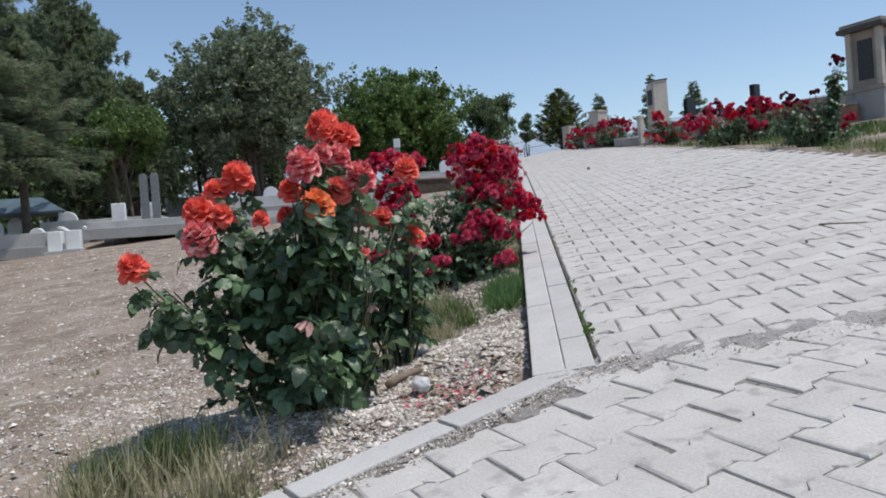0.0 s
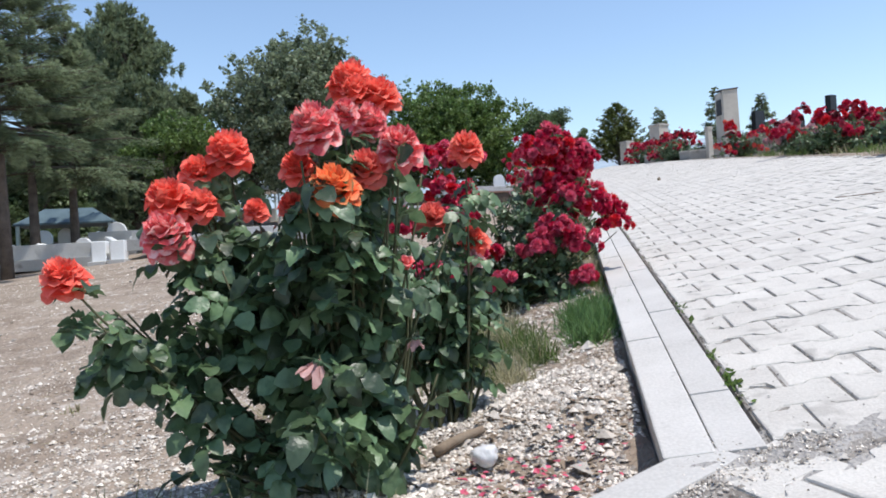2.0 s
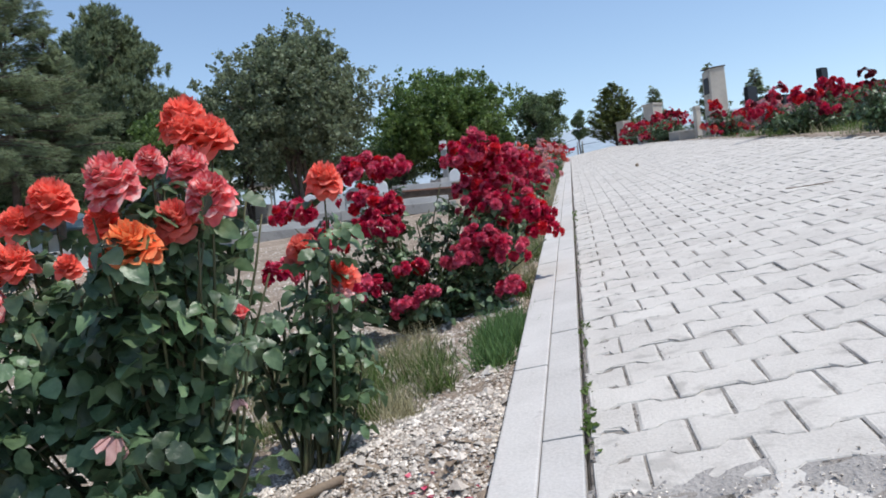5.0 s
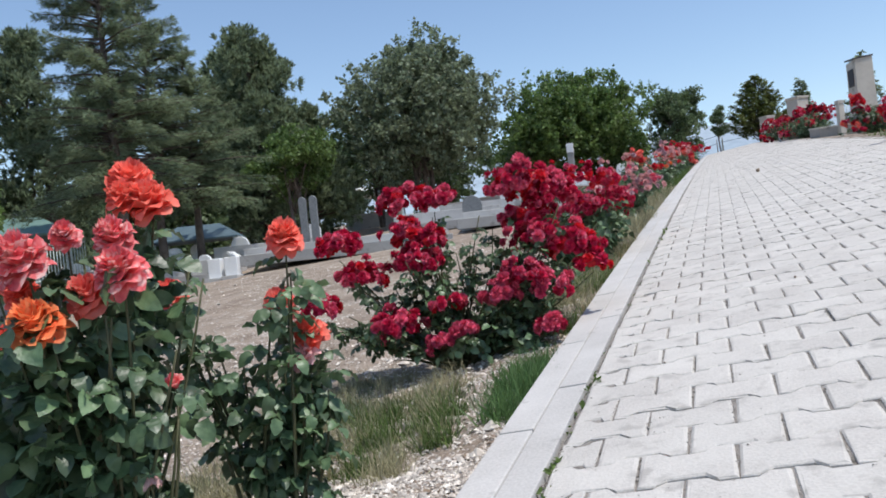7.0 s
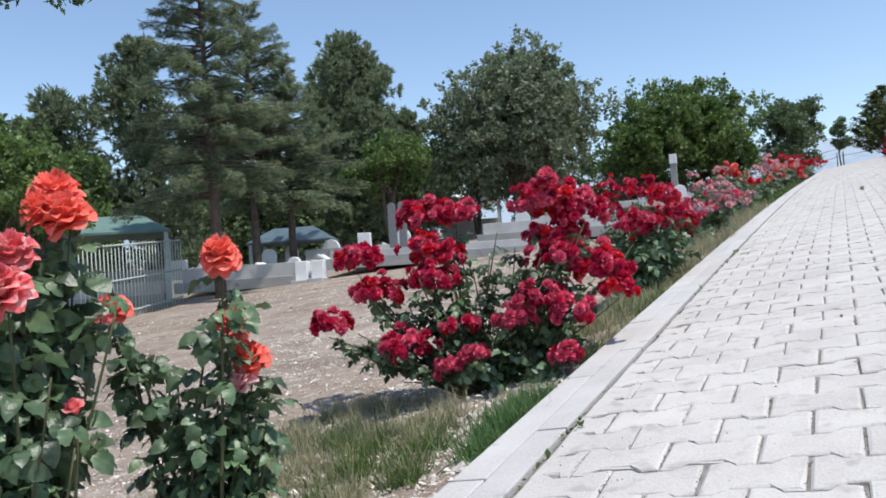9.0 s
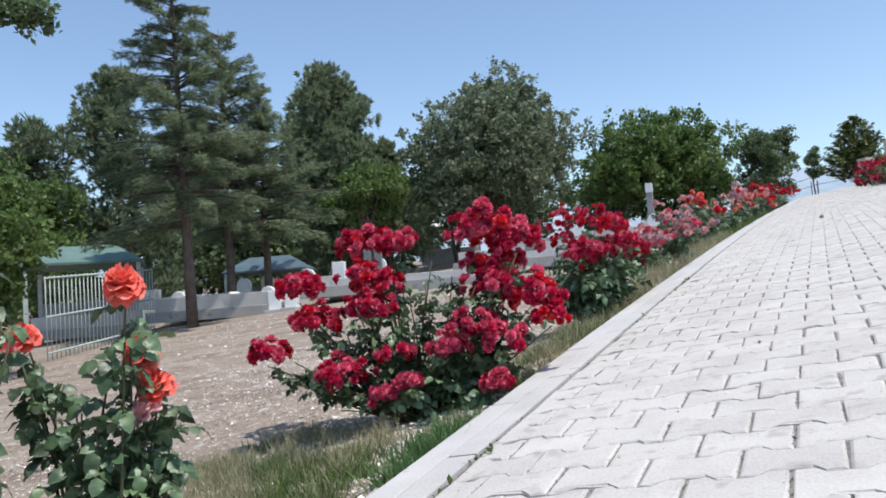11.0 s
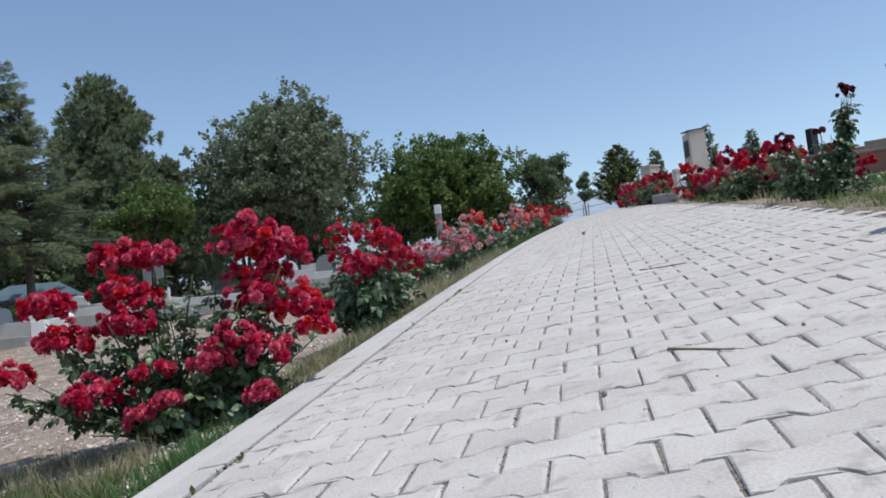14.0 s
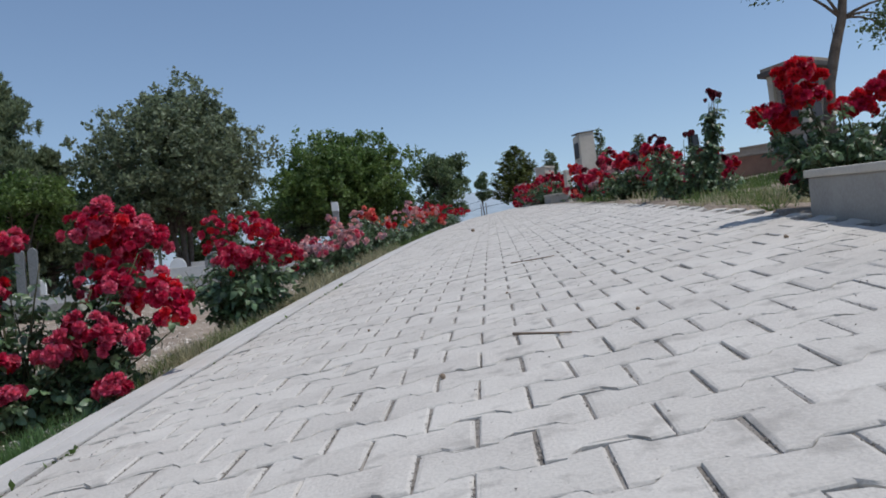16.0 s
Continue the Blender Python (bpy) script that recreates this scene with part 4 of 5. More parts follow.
# ---- grass and weeds ----
def grass(name, cx, cy, rx, ry, count, h, mat, label, seed, lean=28, width=0.006, clump=0.0, per=40):
    rng = np.random.default_rng(seed)
    x, y = cx + rng.normal(0, rx / 2, count), cy + rng.normal(0, ry / 2, count)
    if clump:
        n = max(3, int(count / per))
        k = rng.integers(0, n, count)
        px_, py_ = cx + rng.uniform(-rx, rx, n), cy + rng.uniform(-ry, ry, n)
        x, y = px_[k] + rng.normal(0, clump, count), py_[k] + rng.normal(0, clump, count)
    x = x + 0.098 * (y - cy)
    n = (x - NK0[0]) * NKB[0] + (y - NK0[1]) * NKB[1]
    e = x - kerb_x(y)
    ok = ((e < -0.015) & (n > 0.01)) | (e > 2.98)
    x, y = x[ok], y[ok]
    z = ground_z(x, y) - 0.015
    blade = np.array([(-1, 0, 0), (1, 0, 0), (0.7, 0, 0.5), (-0.7, 0, 0.5), (0.1, 0.22, 1.0)])
    f3 = np.array([(0, 1, 2), (0, 2, 3), (3, 2, 4)])
    size = h * rng.uniform(0.4, 1.1, len(x))
    v, f = strew(blade * (1, 1, 1), f3, turns(rng, len(x), lean), np.stack([x, y, z], 1), np.stack([np.full(len(x), width) * rng.uniform(0.6, 1.2, len(x)), size, size], 1))
    return tagged(build(name, v, f, mat, None, True), label, "grass", kind="stuff")


grass("grass_tuft", 0.33, 4.30, 0.07, 0.34, 1700, 0.14, M_TUFT, "bright green grass tuft beside the kerb", 1, 62, 0.0030, 0.035, 60)
grass("grass_patch", -0.20, 4.08, 0.32, 0.42, 1600, 0.13, M_GRASS, "green grass among the roses", 2, 58, 0.0028, 0.035, 110)
grass("dry_grass_patch", -0.40, 4.12, 0.48, 0.56, 3400, 0.14, M_DRY, "dry straw-coloured grass among the roses", 3, 58, 0.002, 0.04, 120)
grass("grey_weed_patch", -0.38, 4.05, 0.45, 0.50, 2400, 0.07, M_WEED, "grey-green creeping weeds among the roses", 25, 80, 0.005, 0.05, 90)
grass("weed_mat", -0.62, 4.72, 0.42, 0.36, 2600, 0.085, M_WEED, "grey-green creeping weeds before the red rose", 27, 78, 0.0045, 0.05, 90)
grass("straw_mat", -0.58, 4.70, 0.45, 0.40, 2400, 0.13, M_DRY, "dry bleached grass before the red rose", 28, 60, 0.002, 0.04, 110)
grass("green_tuft", -0.98, 2.56, 0.22, 0.12, 620, 0.20, M_GRASS, "yellow-green grass tuft on the gravel", 29, 34, 0.0028, 0.03, 120)
grass("dry_grass_tuft", -0.92, 2.30, 0.26, 0.18, 800, 0.24, M_DRY, "dry seeding grass at the bed's edge", 4, 36, 0.0025, 0.04)
grass("weed_patch", -0.85, 2.10, 0.5, 0.2, 900, 0.09, M_GRASS, "green weeds at the bed's edge", 5, 65, 0.004, 0.05)
grass("straw_tuft", -0.52, 2.52, 0.16, 0.10, 120, 0.20, M_DRY, "thin dry stalks at the rose's foot", 26, 35, 0.002, 0.03, 20)
grass("bed_edge_grass", 0.46, 6.7, 0.18, 1.6, 3200, 0.15, M_DRY, "dry grass along the kerb", 6, 60, 0.0026, 0.045, 90)
grass("bed_edge_greens", 0.46, 6.7, 0.18, 1.7, 2400, 0.13, M_GRASS, "green grass along the kerb", 7, 60, 0.003, 0.045, 90)
grass("verge_grass", 0.90, 11.0, 0.22, 3.2, 3000, 0.24, M_DRY, "dry grass along the kerb", 8, 46, 0.004, 0.09)
grass("verge_greens", 1.5, 19.0, 0.5, 6.0, 3000, 0.22, M_GRASS, "green grass along the kerb", 9, 44, 0.007, 0.14)
grass("bank_grass", 4.0, 6.7, 0.42, 1.1, 1700, 0.12, M_DRY, "dry pale grass on the bank", 10, 70, 0.003, 0.05, 60)
grass("bank_greens", 4.05, 6.8, 0.45, 1.2, 2300, 0.13, M_GRASS, "green weeds on the bank", 11, 72, 0.0035, 0.05, 60)
grass("far_bank_grass", 4.8, 12.0, 0.7, 3.0, 400, 0.16, M_DRY, "dry grass under the roses", 12, 55, 0.005, 0.10)
grass("far_bank_greens", 4.7, 12.0, 0.7, 3.2, 1000, 0.16, M_GRASS, "green weeds under the roses", 15, 55, 0.005, 0.10)
grass("bank_meadow", 7.2, 13.6, 1.3, 1.6, 3200, 0.13, M_GRASS, "green grass on the bank", 13, 42, 0.008, 0.14)
grass("sparse_weeds", -1.6, 3.6, 1.2, 1.2, 260, 0.05, M_DRY, "sparse dry weeds on the gravel", 14, 55, 0.004, 0.03)


def gutter_weeds():
    """Small weeds and dirt in the crack beside the gutter."""
    rng = np.random.default_rng(20)
    s = np.concatenate([0.35 + rng.normal(0, 0.05, 60), 0.62 + rng.normal(0, 0.02, 30), 1.3 + rng.normal(0, 0.04, 30), rng.uniform(0, 5.5, 60), 5.2 + rng.normal(0, 0.12, 40)])
    o = rng.normal(0.006, 0.008, len(s))
    p = R0[None] + s[:, None] * D2 + o[:, None] * N2
    z = road_z(p[:, 0], p[:, 1]) - 0.008
    size = rng.uniform(0.012, 0.04, len(s))
    v, f = strew(LEAF4, LEAF4F, turns(rng, len(s), 80), np.c_[p, z], size)
    tagged(build("gutter_weeds", v, f, M_GRASS), "small green weeds in the paving crack", "weeds", kind="stuff")
    s = rng.uniform(-0.05, 12, 1300)
    o = rng.normal(0.004, 0.009, len(s))
    p = R0[None] + s[:, None] * D2 + o[:, None] * N2
    z = road_z(p[:, 0], p[:, 1]) - 0.004
    size = rng.uniform(0.003, 0.011, len(s))
    v, f = strew(LEAF4, LEAF4F, turns(rng, len(s), 40), np.c_[p, z], size)
    tagged(build("crack_litter", v, f, M_SOIL), "dark dirt crumbs in the paving crack", "dirt", kind="stuff")


gutter_weeds()


# ---- trees ----
def tree_frame(x, y, label, lean=0.0, name="tree"):
    return empty(name, pose(x, y, gz(x, y) - 0.05, 0, lean, 0), label, "tree", "trees")


def limb(a, b, rng, r0, r1, sag=0.1, n=6):
    a, b = Vector(a), Vector(b)
    L = (b - a).length
    out, jit = [], Vector((rng.uniform(-1, 1), rng.uniform(-1, 1), 0)) * L * 0.06
    for t in np.linspace(0, 1, n).tolist():
        out.append(a.lerp(b, t) + jit * math.sin(t * math.pi) + Vector((0, 0, sag * L * math.sin(t * math.pi))))
    return out, [r0 + (r1 - r0) * t for t in np.linspace(0, 1, n).tolist()]


def broadleaf(x, y, h, w, mat, label, seed, leaf=0.11, count=16000, low=0.22, trunk=0.12, stems=1, lobes=26, tall=1.0, reach=(), peak=0.0):
    """A round-headed tree: stems, limbs to lobes of the crown, and small folded leaves thick on the lobes' shells."""
    rng = random.Random(seed)
    nr = np.random.default_rng(seed)
    t = tree_frame(x, y, label)
    mid = h * (low + (1 - low) * 0.48)
    rad = np.array((w / 2, w / 2, h * (1 - low) * 0.5 * tall))
    centres, sizes = [], []
    for i in range(lobes):
        d = np.array((rng.gauss(0, 1), rng.gauss(0, 1), rng.gauss(0.15, 1)))
        d /= np.linalg.norm(d)
        d[:2] *= 1 - peak * max(0.0, d[2])
        c = d * rad * rng.uniform(0.40, 0.88) + (0, 0, mid)
        centres.append(c)
        sizes.append(w * rng.uniform(0.11, 0.19))
    near_lobes = len(centres)
    for c in reach:
        centres.append(np.array(c))
        sizes.append(w * 0.10)
    lobes = len(centres)
    limbs = []
    for s in range(stems):
        a = Vector((rng.uniform(-0.12, 0.12) * stems, rng.uniform(-0.12, 0.12) * stems, 0))
        top = Vector((rng.uniform(-0.1, 0.1) * w, rng.uniform(-0.1, 0.1) * w, mid))
        limbs.append(limb(a, top, rng, trunk, trunk * 0.5, 0.0))
        for c in centres[:near_lobes][s::stems]:
            limbs.append(limb(a.lerp(top, rng.uniform(0.4, 0.95)), Vector(c), rng, trunk * 0.35, trunk * 0.08, 0.06))
    if reach:
        fork = Vector((-0.4, 0, reach[0][2] - 0.1))
        limbs.append(limb((0, 0, mid), fork, rng, trunk * 0.45, trunk * 0.2, 0.0))
        limbs += [limb(fork, Vector(c), rng, trunk * 0.15, trunk * 0.05, 0.04) for c in reach]
    tubes("trunk", limbs, M_BARK, t, 6)
    # each lobe carries twigs, each twig a knot of leaves
    twigs = max(lobes * 9, count // 26)
    k = nr.integers(0, lobes, twigs)
    d = nr.normal(0, 1, (twigs, 3))
    d /= np.linalg.norm(d, axis=1)[:, None]
    knots = np.array(centres)[k] + d * (np.array(sizes)[k] * nr.uniform(0.3, 1.0, twigs) ** 0.5)[:, None] * (1, 1, 0.85)
    at = knots[nr.integers(0, twigs, count)] + nr.normal(0, leaf * 0.55, (count, 3))
    v, f = strew(LEAF4 * (1, 1.3, 1), LEAF4F, turns(nr, count, 120), at, leaf * nr.uniform(0.6, 1.25, count))
    ob = build("crown", v, f, mat, t)
    ob["kind"] = "stuff"
    return t


def conifer(x, y, h, w, mat, label, seed, low=0.12, whorl=0.32, arms=6, droop=0.1, spray=0.2, trunk=0.13, per=26, ragged=0.25, lean=0.0, power=0.85, broad=1.0):
    """A conifer in tiers: a straight trunk, whorls of arms, and flat needle sprays along the arms."""
    rng = random.Random(seed)
    nr = np.random.default_rng(seed)
    t = tree_frame(x, y, label, lean)
    limbs = [([Vector((0, 0, z)) for z in np.linspace(0, h, 9).tolist()], [trunk * (1 - 0.93 * q) for q in np.linspace(0, 1, 9).tolist()])]
    at, rot, size = [], [], []
    z = h * low
    while z < h * 0.985:
        u = (z - h * low) / (h * (1 - low))
        reach = w / 2 * ((1 - u) ** power) + 0.05
        for k in range(arms):
            if rng.random() < 0.10:
                continue
            a = rng.uniform(0, 2 * math.pi)
            L = reach * rng.uniform(1 - ragged * 1.6, 1 + ragged * 0.5)
            rise = (0.62 * u - droop) * L
            zz = z + rng.uniform(-0.5, 0.5) * whorl
            tip = Vector((L * math.cos(a), L * math.sin(a), zz + rise))
            pts, rad = limb((0, 0, zz), tip, rng, trunk * 0.22 * (1 - u) + 0.012, 0.005, 0.05, 4)
            limbs.append((pts, rad))
            n = max(4, int(per * L / (w / 2)))
            for _ in range(n):
                q = rng.uniform(0.15, 1.0) ** 0.7
                p = Vector((0, 0, zz)).lerp(tip, q) + Vector((0, 0, 0.05 * L * math.sin(q * 3.14)))
                aa = a + rng.choice((-1, 1)) * rng.uniform(0.2, 1.2)
                off = rng.uniform(0, 0.22) * L * (1.1 - q)
                p = p + Vector((math.cos(aa) * off, math.sin(aa) * off, rng.uniform(-0.16 * (1 - u) - 0.04, 0.03)))
                at.append(p)
                rot.append(np.array(Euler((rng.gauss(0, 0.45), rng.gauss(0.08, 0.3), aa)).to_matrix()))
                size.append(spray * rng.uniform(0.6, 1.3))
        z += whorl * rng.uniform(0.8, 1.2)
    tubes("trunk", limbs, M_BARK, t, 5)
    needle = np.array([(0, 0, 0), (0.5, 0.075, 0.03), (1, 0, -0.03), (0.5, -0.075, 0.03), (0.42, 0.26, 0.0), (0.66, 0.36, -0.04), (0.42, -0.26, 0.0), (0.66, -0.36, -0.04)])
    needle[[1, 3], 1] *= broad
    needle[[4, 6], 0] -= 0.1 * (broad - 1)
    nf = np.array([(0, 2, 1), (0, 3, 2), (0, 5, 4), (0, 6, 7)])
    v, f = strew(needle, nf, np.array(rot), np.array([tuple(p) for p in at]), np.array(size))
    ob = build("crown", v, f, mat, t)
    ob["kind"] = "stuff"
    return t


def bushy_pine(x, y, h, w, label, seed, count=15000, lobes=34, low=0.1, leaf=0.22, mat=None):
    """An old pine: dense dark lobes stacked in an uneven, narrowing head."""
    rng = random.Random(seed)
    nr = np.random.default_rng(seed)
    t = tree_frame(x, y, label)
    centres, sizes = [], []
    for i in range(lobes):
        u = (i + rng.random()) / lobes
        rad = w / 2 * (1.0 - 0.72 * u ** 1.6) * rng.uniform(0.2, 1.0)
        a = rng.uniform(0, 6.28)
        centres.append((rad * math.cos(a), rad * math.sin(a), h * (low + (0.97 - low) * u)))
        sizes.append(w * rng.uniform(0.12, 0.21) * (1 - 0.45 * u))
    limbs = [limb((0, 0, 0), (0, 0, h * 0.95), rng, 0.2, 0.03, 0)]
    for c in centres:
        limbs.append(limb((0, 0, c[2] * 0.86), c, rng, 0.05, 0.015, 0.03))
    tubes("trunk", limbs, M_BARK, t, 6)
    # tufts of needles on the lobes, pointing out and up
    tufts = count // 16
    k = nr.integers(0, lobes, tufts)
    d = nr.normal(0, 1, (tufts, 3)) + (0, 0, 0.3)
    d /= np.linalg.norm(d, axis=1)[:, None]
    knots = np.array(centres)[k] + d * (np.array(sizes)[k] * nr.uniform(0.1, 1.15, tufts) ** 0.6)[:, None] * (1, 1, 1.15)
    j = nr.integers(0, tufts, count)
    way = 0.8 * d[j] + (0, 0, 0.55) + nr.normal(0, 0.55, (count, 3))
    way /= np.linalg.norm(way, axis=1)[:, None]
    side = np.cross(way, nr.normal(0, 1, (count, 3)))
    side /= np.linalg.norm(side, axis=1)[:, None]
    rot = np.stack([way, side, np.cross(way, side)], 2)
    v, f = strew(LEAF4 * (1, 0.42, 1), LEAF4F, rot, knots[j] + nr.normal(0, leaf * 0.12, (count, 3)), leaf * nr.uniform(0.7, 1.5, count))
    ob = build("crown", v, f, mat or M_NEEDLE, t)
    ob["kind"] = "stuff"
    return t


conifer(-9.07, 14.73, 8.9, 3.5, M_NEEDLE, "tall cedar with tiered drooping branches beside the graves", 61, low=0.25, whorl=0.20, arms=8, droop=0.14, spray=0.125, trunk=0.13, per=400, ragged=0.42, lean=-1.0, power=0.72)
bushy_pine(-16.9, 21.2, 8.3, 4.6, "dense dark pine behind the graves", 62, 44000, 48, leaf=0.17)
conifer(-10.8, 18.5, 7.5, 3.9, M_NEEDLE, "tall dark conifer among the graves", 63, low=0.31, whorl=0.19, arms=9, spray=0.135, per=290, ragged=0.42, power=0.6)
conifer(-10.6, 19.9, 6.2, 4.2, M_NEEDLE, "narrow dark conifer among the graves", 64, low=0.32, whorl=0.18, arms=9, spray=0.145, per=290, ragged=0.42)
bushy_pine(-13.7, 29.8, 8.9, 5.4, "tall bushy pine behind the graves", 165, 70000, 74, 0.12, 0.19)
bushy_pine(-12.3, 31.5, 5.6, 4.6, "smaller dark pine behind the graves", 66, 34000, 36, 0.05, 0.19)
broadleaf(-10.9, 27.0, 4.7, 3.4, M_TREE, "fresh green young tree among pines", 67, 0.12, 14000, 0.36, 0.08, 2)
broadleaf(-11.5, 38.0, 6.6, 6.0, M_DARKTREE, "dark leafy tree behind the graves", 68, 0.17, 16000, 0.22, 0.12, 2)
broadleaf(-8.1, 34.0, 8.4, 8.4, M_OLIVE, "large grey-green spreading tree with several stems", 171, 0.17, 50000, 0.18, 0.15, 3, 70, 1.0, (), 0.45)
conifer(-5.0, 47.0, 6.6, 2.2, M_NEEDLE, "slim dark conifer behind a round tree", 70, per=30, spray=0.3, whorl=0.4, broad=2.6)
broadleaf(-2.2, 45.5, 6.9, 8.6, M_TREE, "round bright green tree by the road", 71, 0.19, 60000, 0.02, 0.16, 3, 60)
broadleaf(3.4, 53.0, 6.4, 4.6, M_DARKTREE, "round dark green tree on the crest", 72, 0.17, 20000, 0.02, 0.12, 1, 34)
broadleaf(6.5, 57.0, 3.5, 1.7, M_DARKTREE, "small round staked tree on the crest", 73, 0.10, 6500, 0.30, 0.05, 1, 14)
conifer(9.3, 58.0, 4.6, 5.0, M_CYPRESS, "golden-green young conifer on the crest", 74, low=0.04, whorl=0.2, arms=8, droop=-0.55, spray=0.28, per=80, trunk=0.09, power=1.0, ragged=0.22, broad=2.6)
conifer(9.6, 45.5, 3.2, 2.2, M_NEEDLE, "young blue-green conifer behind the roses", 75, low=0.05, whorl=0.24, arms=9, droop=-0.25, power=1.1, ragged=0.35, spray=0.22, per=44, trunk=0.07, broad=2.6)
conifer(11.2, 40.0, 3.3, 2.2, M_NEEDLE, "young dark conifer behind the stele", 76, low=0.05, whorl=0.24, arms=9, droop=-0.25, power=1.1, ragged=0.35, spray=0.22, per=44, trunk=0.07, broad=2.6)
conifer(12.0, 36.0, 2.4, 1.5, M_NEEDLE, "small dark conifer behind the stele", 77, low=0.05, whorl=0.18, arms=9, droop=-0.25, power=1.1, ragged=0.35, spray=0.22, per=44, trunk=0.06, broad=2.6)
broadleaf(-8.0, 8.75, 3.4, 2.4, M_TREE, "leafy young tree with hanging sprays by the railing", 80, 0.085, 15000, 0.03, 0.07, 2, 34)
broadleaf(-11.2, 9.6, 5.4, 3.4, M_DARKTREE, "leafy tree at the graveyard's edge", 78, 0.13, 16000, 0.05, 0.12, 2, 30, 1.0, ((0.1, 0.1, 5.4), (0.6, 0.2, 5.6), (1.2, 0.4, 5.7), (1.8, 0.5, 5.75), (2.4, 0.65, 5.78), (2.85, 0.9, 5.7)))
broadleaf(-18.5, 17.5, 6.2, 6.0, M_TREE, "leafy tree at the graveyard's edge", 79, 0.17, 18000, 0.05, 0.12, 2, 30)
for i, (x, y, h, w) in enumerate(((-27.0, 27.0, 9.0, 6.5), (-24.0, 34.0, 9.0, 6.5), (-18.5, 37.0, 10.0, 6.5), (-29.0, 20.0, 8.0, 6.0), (-23.0, 44.0, 9.0, 7.0))):
    bushy_pine(x, y, h, w, "dark pine at the graveyard's far side", 81 + i, 26000, 40, 0.02, 0.30)
for i, (x, y, h, w) in enumerate(((-16.0, 46.0, 6.5, 7.0), (-11.0, 50.0, 5.5, 7.0), (-6.5, 53.0, 4.5, 6.0), (-20.0, 30.0, 5.0, 5.0), (-15.5, 26.5, 3.6, 4.0))):
    broadleaf(x, y, h, w, M_DARKTREE, "dark leafy thicket at the graveyard's far side", 91 + i, 0.2, 13000, 0.0, 0.1, 2, 30)


def small_stakes():
    for x, y in ((6.35, 56.8), (6.72, 56.9)):
        st = empty("tree_stake", upright(x, y, 0.1), "thin wooden stake beside a young tree", "stake", "tree stakes")
        tubes("pole", [([Vector((0, 0, 0)), Vector((0, 0, 1.1))], [0.035, 0.03])], M_WOOD, st)


small_stakes()


def bank_tree():
    """The tree on the bank: a bowed trunk that forks under an open crown."""
    rng = random.Random(90)
    nr = np.random.default_rng(90)
    t = tree_frame(8.72, 14.4, "slender tree with a bowed dark trunk on the bank")
    main = [Vector(p) for p in ((0, 0, 0), (0.04, 0, 0.8), (0.12, 0, 1.4), (0.30, 0, 2.0), (0.48, 0, 2.5), (0.62, 0, 3.3), (0.66, 0, 4.0))]
    limbs = [(main, [0.11, 0.10, 0.095, 0.09, 0.08, 0.06, 0.04])]
    ends = [Vector(p) for p in ((-0.75, 0.1, 3.2), (-0.35, -0.2, 3.3), (1.25, 0, 2.45), (1.45, 0.2, 2.3), (1.5, -0.2, 2.65), (0.35, 0.1, 2.45))]
    limbs += [limb(main[4], e, rng, 0.03, 0.006, 0.12) for e in ends[:5]] + [limb(main[3], ends[5], rng, 0.014, 0.004, 0.0)]
    for i in range(14):
        a = rng.uniform(0, 6.28)
        e = Vector((0.6 + rng.uniform(0.6, 1.9) * math.cos(a), rng.uniform(0.6, 1.9) * math.sin(a), rng.uniform(3.3, 5.2)))
        limbs.append(limb(main[5], e, rng, 0.03, 0.008, 0.1))
        ends.append(e)
    ends = ends[:5] + ends[6:]
    tubes("trunk", limbs, M_BARK, t, 8)
    k = nr.integers(0, len(ends), 5000)
    at = np.array([tuple(e) for e in ends])[k] + nr.normal(0, 0.19, (5000, 3)) * (1, 1, 0.6)
    v, f = strew(LEAF4, LEAF4F, turns(nr, 5000, 110), at, 0.10 * nr.uniform(0.6, 1.2, 5000))
    ob = build("crown", v, f, M_DARKTREE, t)
    ob["kind"] = "stuff"


bank_tree()


# ---- graves and walls ----
def grave_kerb(x, y, turn, w, d, label, h=0.46, mat=None, cap=True, fill=True):
    """A grave bed: four walls on a wider plinth, with soil inside."""
    g = empty("grave", pose(x, y, gz(x, y) - 0.06, 0, 0, turn), label, "grave", "graves")
    mat = mat or M_MARBLE
    for name, sx, sy, px_, py_ in (("front_wall", w, 0.12, 0, -d / 2), ("back_wall", w, 0.12, 0, d / 2), ("side_wall", 0.12, d - 0.12, -w / 2 + 0.06, 0), ("side_wall", 0.12, d - 0.12, w / 2 - 0.06, 0)):
        boxed(name, sx, sy, h, mat, g, Matrix.Translation((px_, py_, 0.12)), 0.012)
    for sy, py_ in ((0.16, -d / 2 - 0.14), (0.16, d / 2 + 0.14)):
        boxed("plinth", w + 0.3, sy, 0.24, M_GREYCON, g, Matrix.Translation((0, py_, 0)), 0.012)
    if fill:
        boxed("soil", w - 0.24, d - 0.12, h * 0.8, M_SOIL, g, Matrix.Translation((0, 0, 0.12)), 0.0)
    return g


